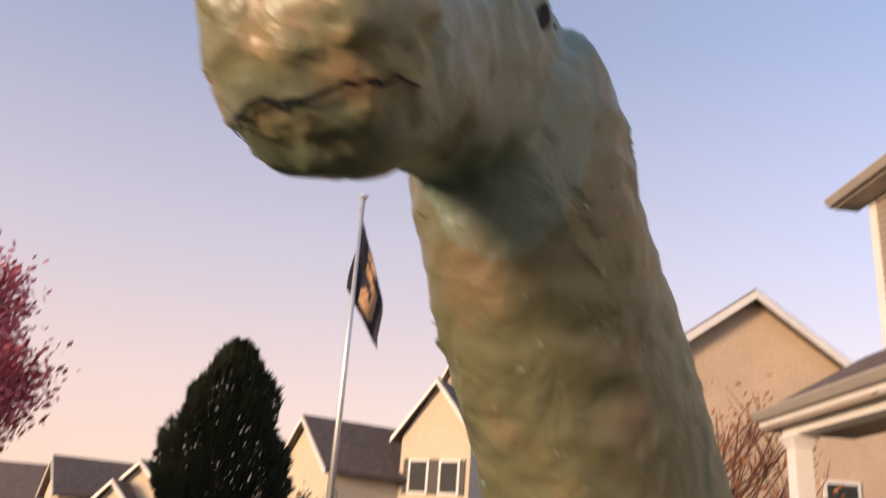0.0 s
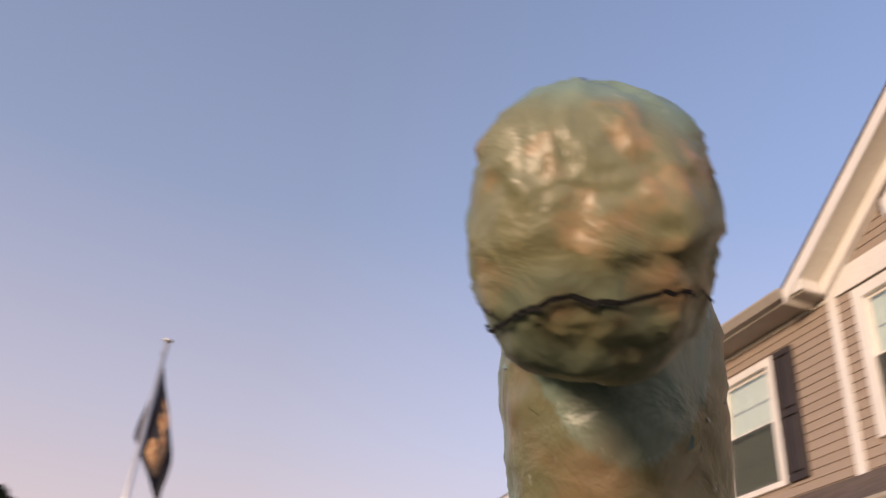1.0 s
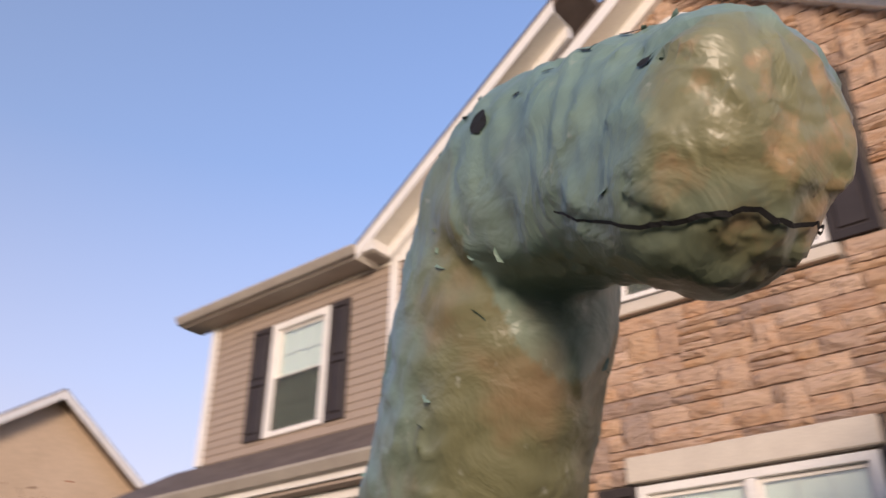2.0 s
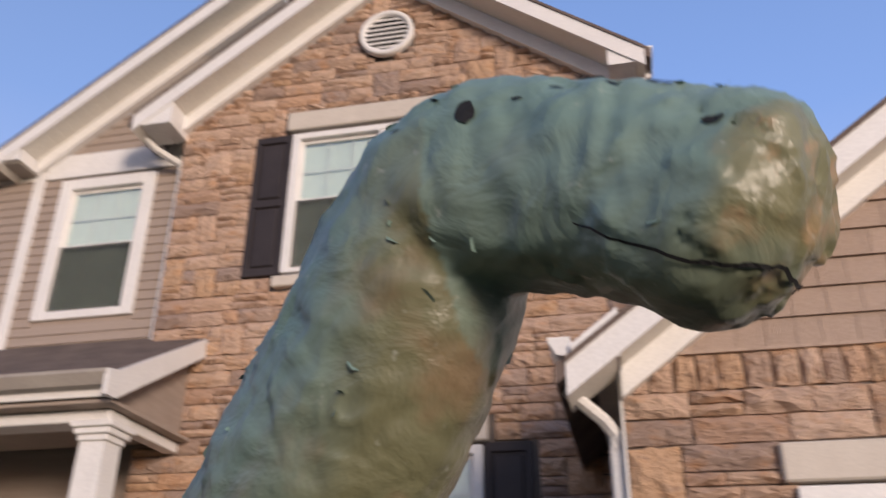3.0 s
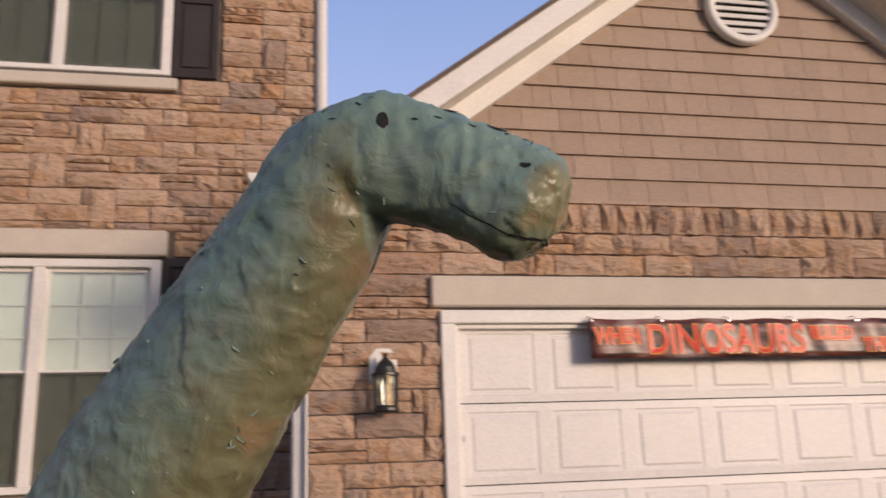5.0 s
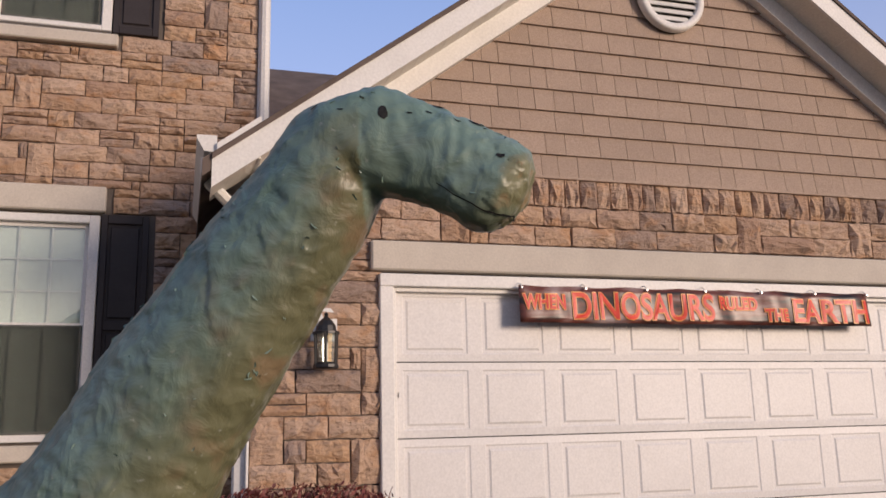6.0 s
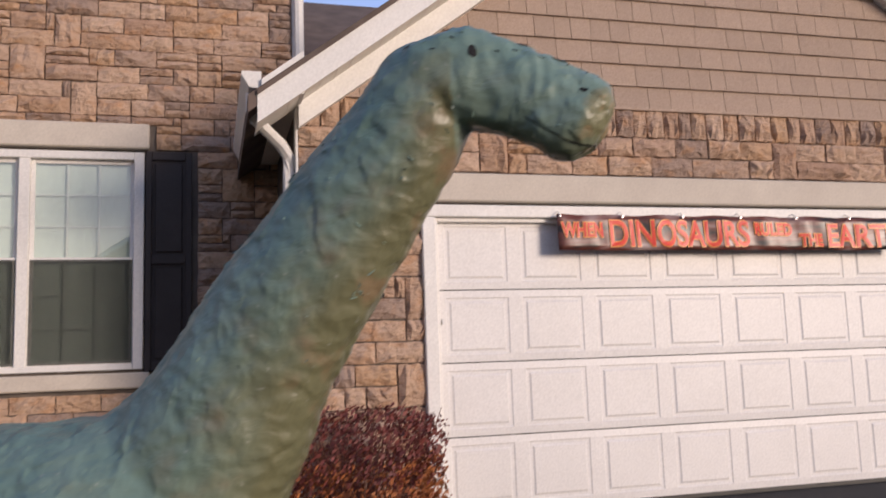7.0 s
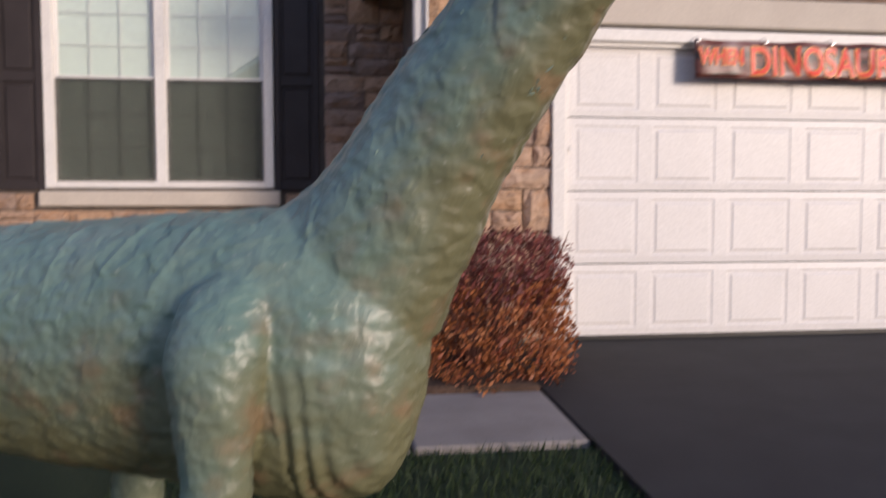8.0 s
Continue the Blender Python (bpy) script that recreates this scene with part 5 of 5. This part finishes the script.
# ---- pieces of the walls ----
def stone_mesh(seed):
    """A unit block, 1 x 1 across and 1 deep, with a rough split face."""
    r = random.Random(seed)
    nx, nz = 6, 4
    vs, fs = [], []
    tilt, lean = r.uniform(-0.25, 0.25), r.uniform(-0.25, 0.3)
    for j in range(nz):
        for i in range(nx):
            ex, ez = i in (0, nx - 1), j in (0, nz - 1)
            x = -0.5 + i / (nx - 1) + (r.uniform(-0.012, 0.012) if ex else r.uniform(-0.06, 0.06))
            z = -0.5 + j / (nz - 1) + (r.uniform(-0.03, 0.03) if ez else r.uniform(-0.10, 0.10))
            y = -r.uniform(0.35, 0.62) if ex or ez else -r.uniform(0.7, 1.25) + tilt * x + lean * z
            vs.append((x, y, z))
    for j in range(nz - 1):
        for i in range(nx - 1):
            a = j * nx + i
            fs.append((a, a + 1, a + nx + 1, a + nx))
    ring = list(range(nx)) + [k * nx + nx - 1 for k in range(1, nz)] + [(nz - 1) * nx + i for i in range(nx - 2, -1, -1)] + [k * nx for k in range(nz - 2, 0, -1)]
    b0 = len(vs)
    for k in ring:
        vs.append((vs[k][0] * 1.02, 0.0, vs[k][2] * 1.02))
    for q in range(len(ring)):
        a, b = ring[q], ring[(q + 1) % len(ring)]
        fs.append((b, a, b0 + q, b0 + (q + 1) % len(ring)))
    me = bpy.data.meshes.new("stone")
    me.from_pydata(vs, [], fs)
    me.update()
    return me


STONES = [stone_mesh(k) for k in range(16)]
SOLDIERS = [stone_mesh(50 + k) for k in range(8)]
for me in STONES:
    me.materials.append(M_STONE)
for me in SOLDIERS:
    me.materials.append(M_STONE)


def lay(name, meshes, parent, x, y, z, w, h, depth, rng):
    o = new(name, rng.choice(meshes))
    o.location = (x, y, z)
    o.scale = (w * rng.choice((1, -1)), depth, h)
    o.parent = parent
    return o


def ashlar(x0, x1, z0, z1, inside, seed, cw=0.072, ch=0.076):
    """Coursed ashlar: courses two cells high, with split courses and now and then a tall block."""
    r = random.Random(seed)
    nx, nz = max(1, round((x1 - x0) / cw)), max(1, round((z1 - z0) / ch))
    cw, ch = (x1 - x0) / nx, (z1 - z0) / nz
    used = [[not inside(x0 + (i + 0.5) * cw, z0 + (j + 0.5) * ch) for j in range(nz)] for i in range(nx)]
    out = []

    def put(i, j, w, h):
        while w > 1 and (i + w > nx or any(used[i + a][j] for a in range(w))):
            w -= 1
        while h > 1 and (j + h > nz or any(used[i + a][j + b] for a in range(w) for b in range(h))):
            h -= 1
        for a in range(w):
            for b in range(h):
                used[i + a][j + b] = True
        out.append((x0 + (i + w / 2) * cw, z0 + (j + h / 2) * ch, w * cw, h * ch))

    split = 0
    for j in range(nz):
        for i in range(nx):
            if used[i][j]:
                continue
            if j % 2:
                put(i, j, r.choice((3, 4, 5, 6)), 1)
                continue
            pick = r.random()
            if split > 0 or pick < 0.16:
                split = 7 if split == 0 else split
                w = r.choice((3, 4, 5))
                split -= w
                put(i, j, w, 1)
            elif pick < 0.26:
                put(i, j, r.choice((3, 4)), 4)
            elif pick < 0.34:
                put(i, j, r.choice((2, 3)), 2)
            else:
                put(i, j, r.choice((4, 5, 5, 6, 7)), 2)
    return out


rng = random.Random(21)


def in_main(x, z):
    if z > ZS + SL * (min(x - XM0, XM1 - x)) - 0.06:
        return False
    if -4.19 < x < -2.10 and (4.60 < z < 6.60 or 0.95 < z < 3.275):
        return False
    if -4.53 < x < -1.74 and (4.73 < z < 6.35 or 1.08 < z < 3.05):
        return False
    if (x - XC) ** 2 + (z - 7.5) ** 2 < 0.31 ** 2:
        return False
    return True


J = 0.011
cells = ashlar(XM0, XM1, 0.0, APEX, in_main, 5)
near_cells = [c for c in cells if c[0] > -4.6 and 2.0 < c[1] < 7.0 or c[0] > -2.1]
near_cells = near_cells[:300]
chosen = set(near_cells)
for x, z, w, h in near_cells:
    lay("stone", STONES, wall_main, x, YM + 0.03, z, w - J, h - J, rng.uniform(0.038, 0.066), rng)
vs, fs = [], []
for c in cells:
    if c in chosen:
        continue
    x, z, w, h = c
    me = rng.choice(STONES)
    b0, dep = len(vs), rng.uniform(0.038, 0.066)
    vs += [(x + v.co.x * (w - J), YM + 0.03 + v.co.y * dep, z + v.co.z * (h - J)) for v in me.vertices]
    fs += [tuple(b0 + i for i in p.vertices) for p in me.polygons]

me = bpy.data.meshes.new("stones")
me.from_pydata(vs, [], fs)
me.materials.append(M_STONE_JOINED)
o = new("stones", me)
o.parent = wall_main
tagged(o, kind="stuff")


def in_garage(x, z):
    return not (DX0 - 0.105 < x < DX1 + 0.105 and z < 2.255) and not (-0.18 < x < 5.02 and 2.25 < z < 2.475)


for x, z, w, h in ashlar(XG0, XG1, 0.0, 2.80, in_garage, 8, 0.075, 0.0778):
    if h < 0.02 or abs(z) > 5:
        continue
    lay("stone", STONES, wall_garage, x, 0.03, z, w - J, h - J, rng.uniform(0.042, 0.075), rng)
x = XG0
while x < XG1 - 0.05:
    w = rng.uniform(0.115, 0.165)
    lay("soldier_stone", SOLDIERS, wall_garage, x + w / 2, 0.03, 2.915, w - 0.012, 0.215, rng.uniform(0.04, 0.065), rng)
    x += w

# shake siding of the garage gable: one panel of split shakes a piece
SHAKE = bpy.data.meshes.new("shake")
SHAKE.from_pydata([(-0.5, 0, 0), (0.5, 0, 0), (0.5, -1, 0), (-0.5, -1, 0), (-0.5, 0, 1), (0.5, 0, 1), (0.5, -0.25, 1), (-0.5, -0.25, 1)], [], [(0, 1, 2, 3), (3, 2, 6, 7), (4, 7, 6, 5), (0, 3, 7, 4), (1, 5, 6, 2)])
SHAKE.materials.append(M_SHAKE)
z, zstep = 3.043, 0.1815
while z < GAPEX - 0.1:
    half = (GAPEX - 0.06 - z) / SL
    x = XGC - half
    while x < XGC + half - 0.03:
        w = min(rng.choice((0.14, 0.2, 0.24, 0.3, 0.17)), XGC + half - x)
        o = new("shake", SHAKE)
        o.location, o.scale = (x + w / 2, 0.03, z), (w - 0.004, rng.uniform(0.032, 0.036), zstep + 0.01)
        o.parent = wall_garage
        x += w
    z += zstep
box("drip_cap", XG0, XG1, -0.02, 0.03, 3.022, 3.04, M_SHAKE, trim_g, 0.002)


# lap siding planks
def planks(parent, x0, x1, z0, z1, hole, y, cut=None):
    z, st = z0, 0.105
    while z < z1:
        a0 = x0 if cut is None else max(x0, cut(z + st))
        runs = [(a0, x1)]
        if z + st > hole[2] and z < hole[3]:
            runs = [(a0, hole[0] - 0.02), (hole[1] + 0.02, x1)]
        for a, b in runs:
            if b - a < 0.03:
                continue
            o = new("plank", PLANK)
            o.location, o.scale = ((a + b) / 2, y, z), (b - a, 0.020, st + 0.006)
            o.parent = parent
        z += st


PLANK = SHAKE.copy()
PLANK.name = "plank"
PLANK.materials.clear()
PLANK.materials.append(M_LAP)
planks(wall_bay, XB0 + 0.12, XM0, 4.2, 8.0, BW, YB + 0.012, lambda z: XB0 + max(0, (z - 6.66) / SL))
planks(wall_left, XD0 + 0.12, XB0, 4.2, 6.31, DW, YB + 0.012)
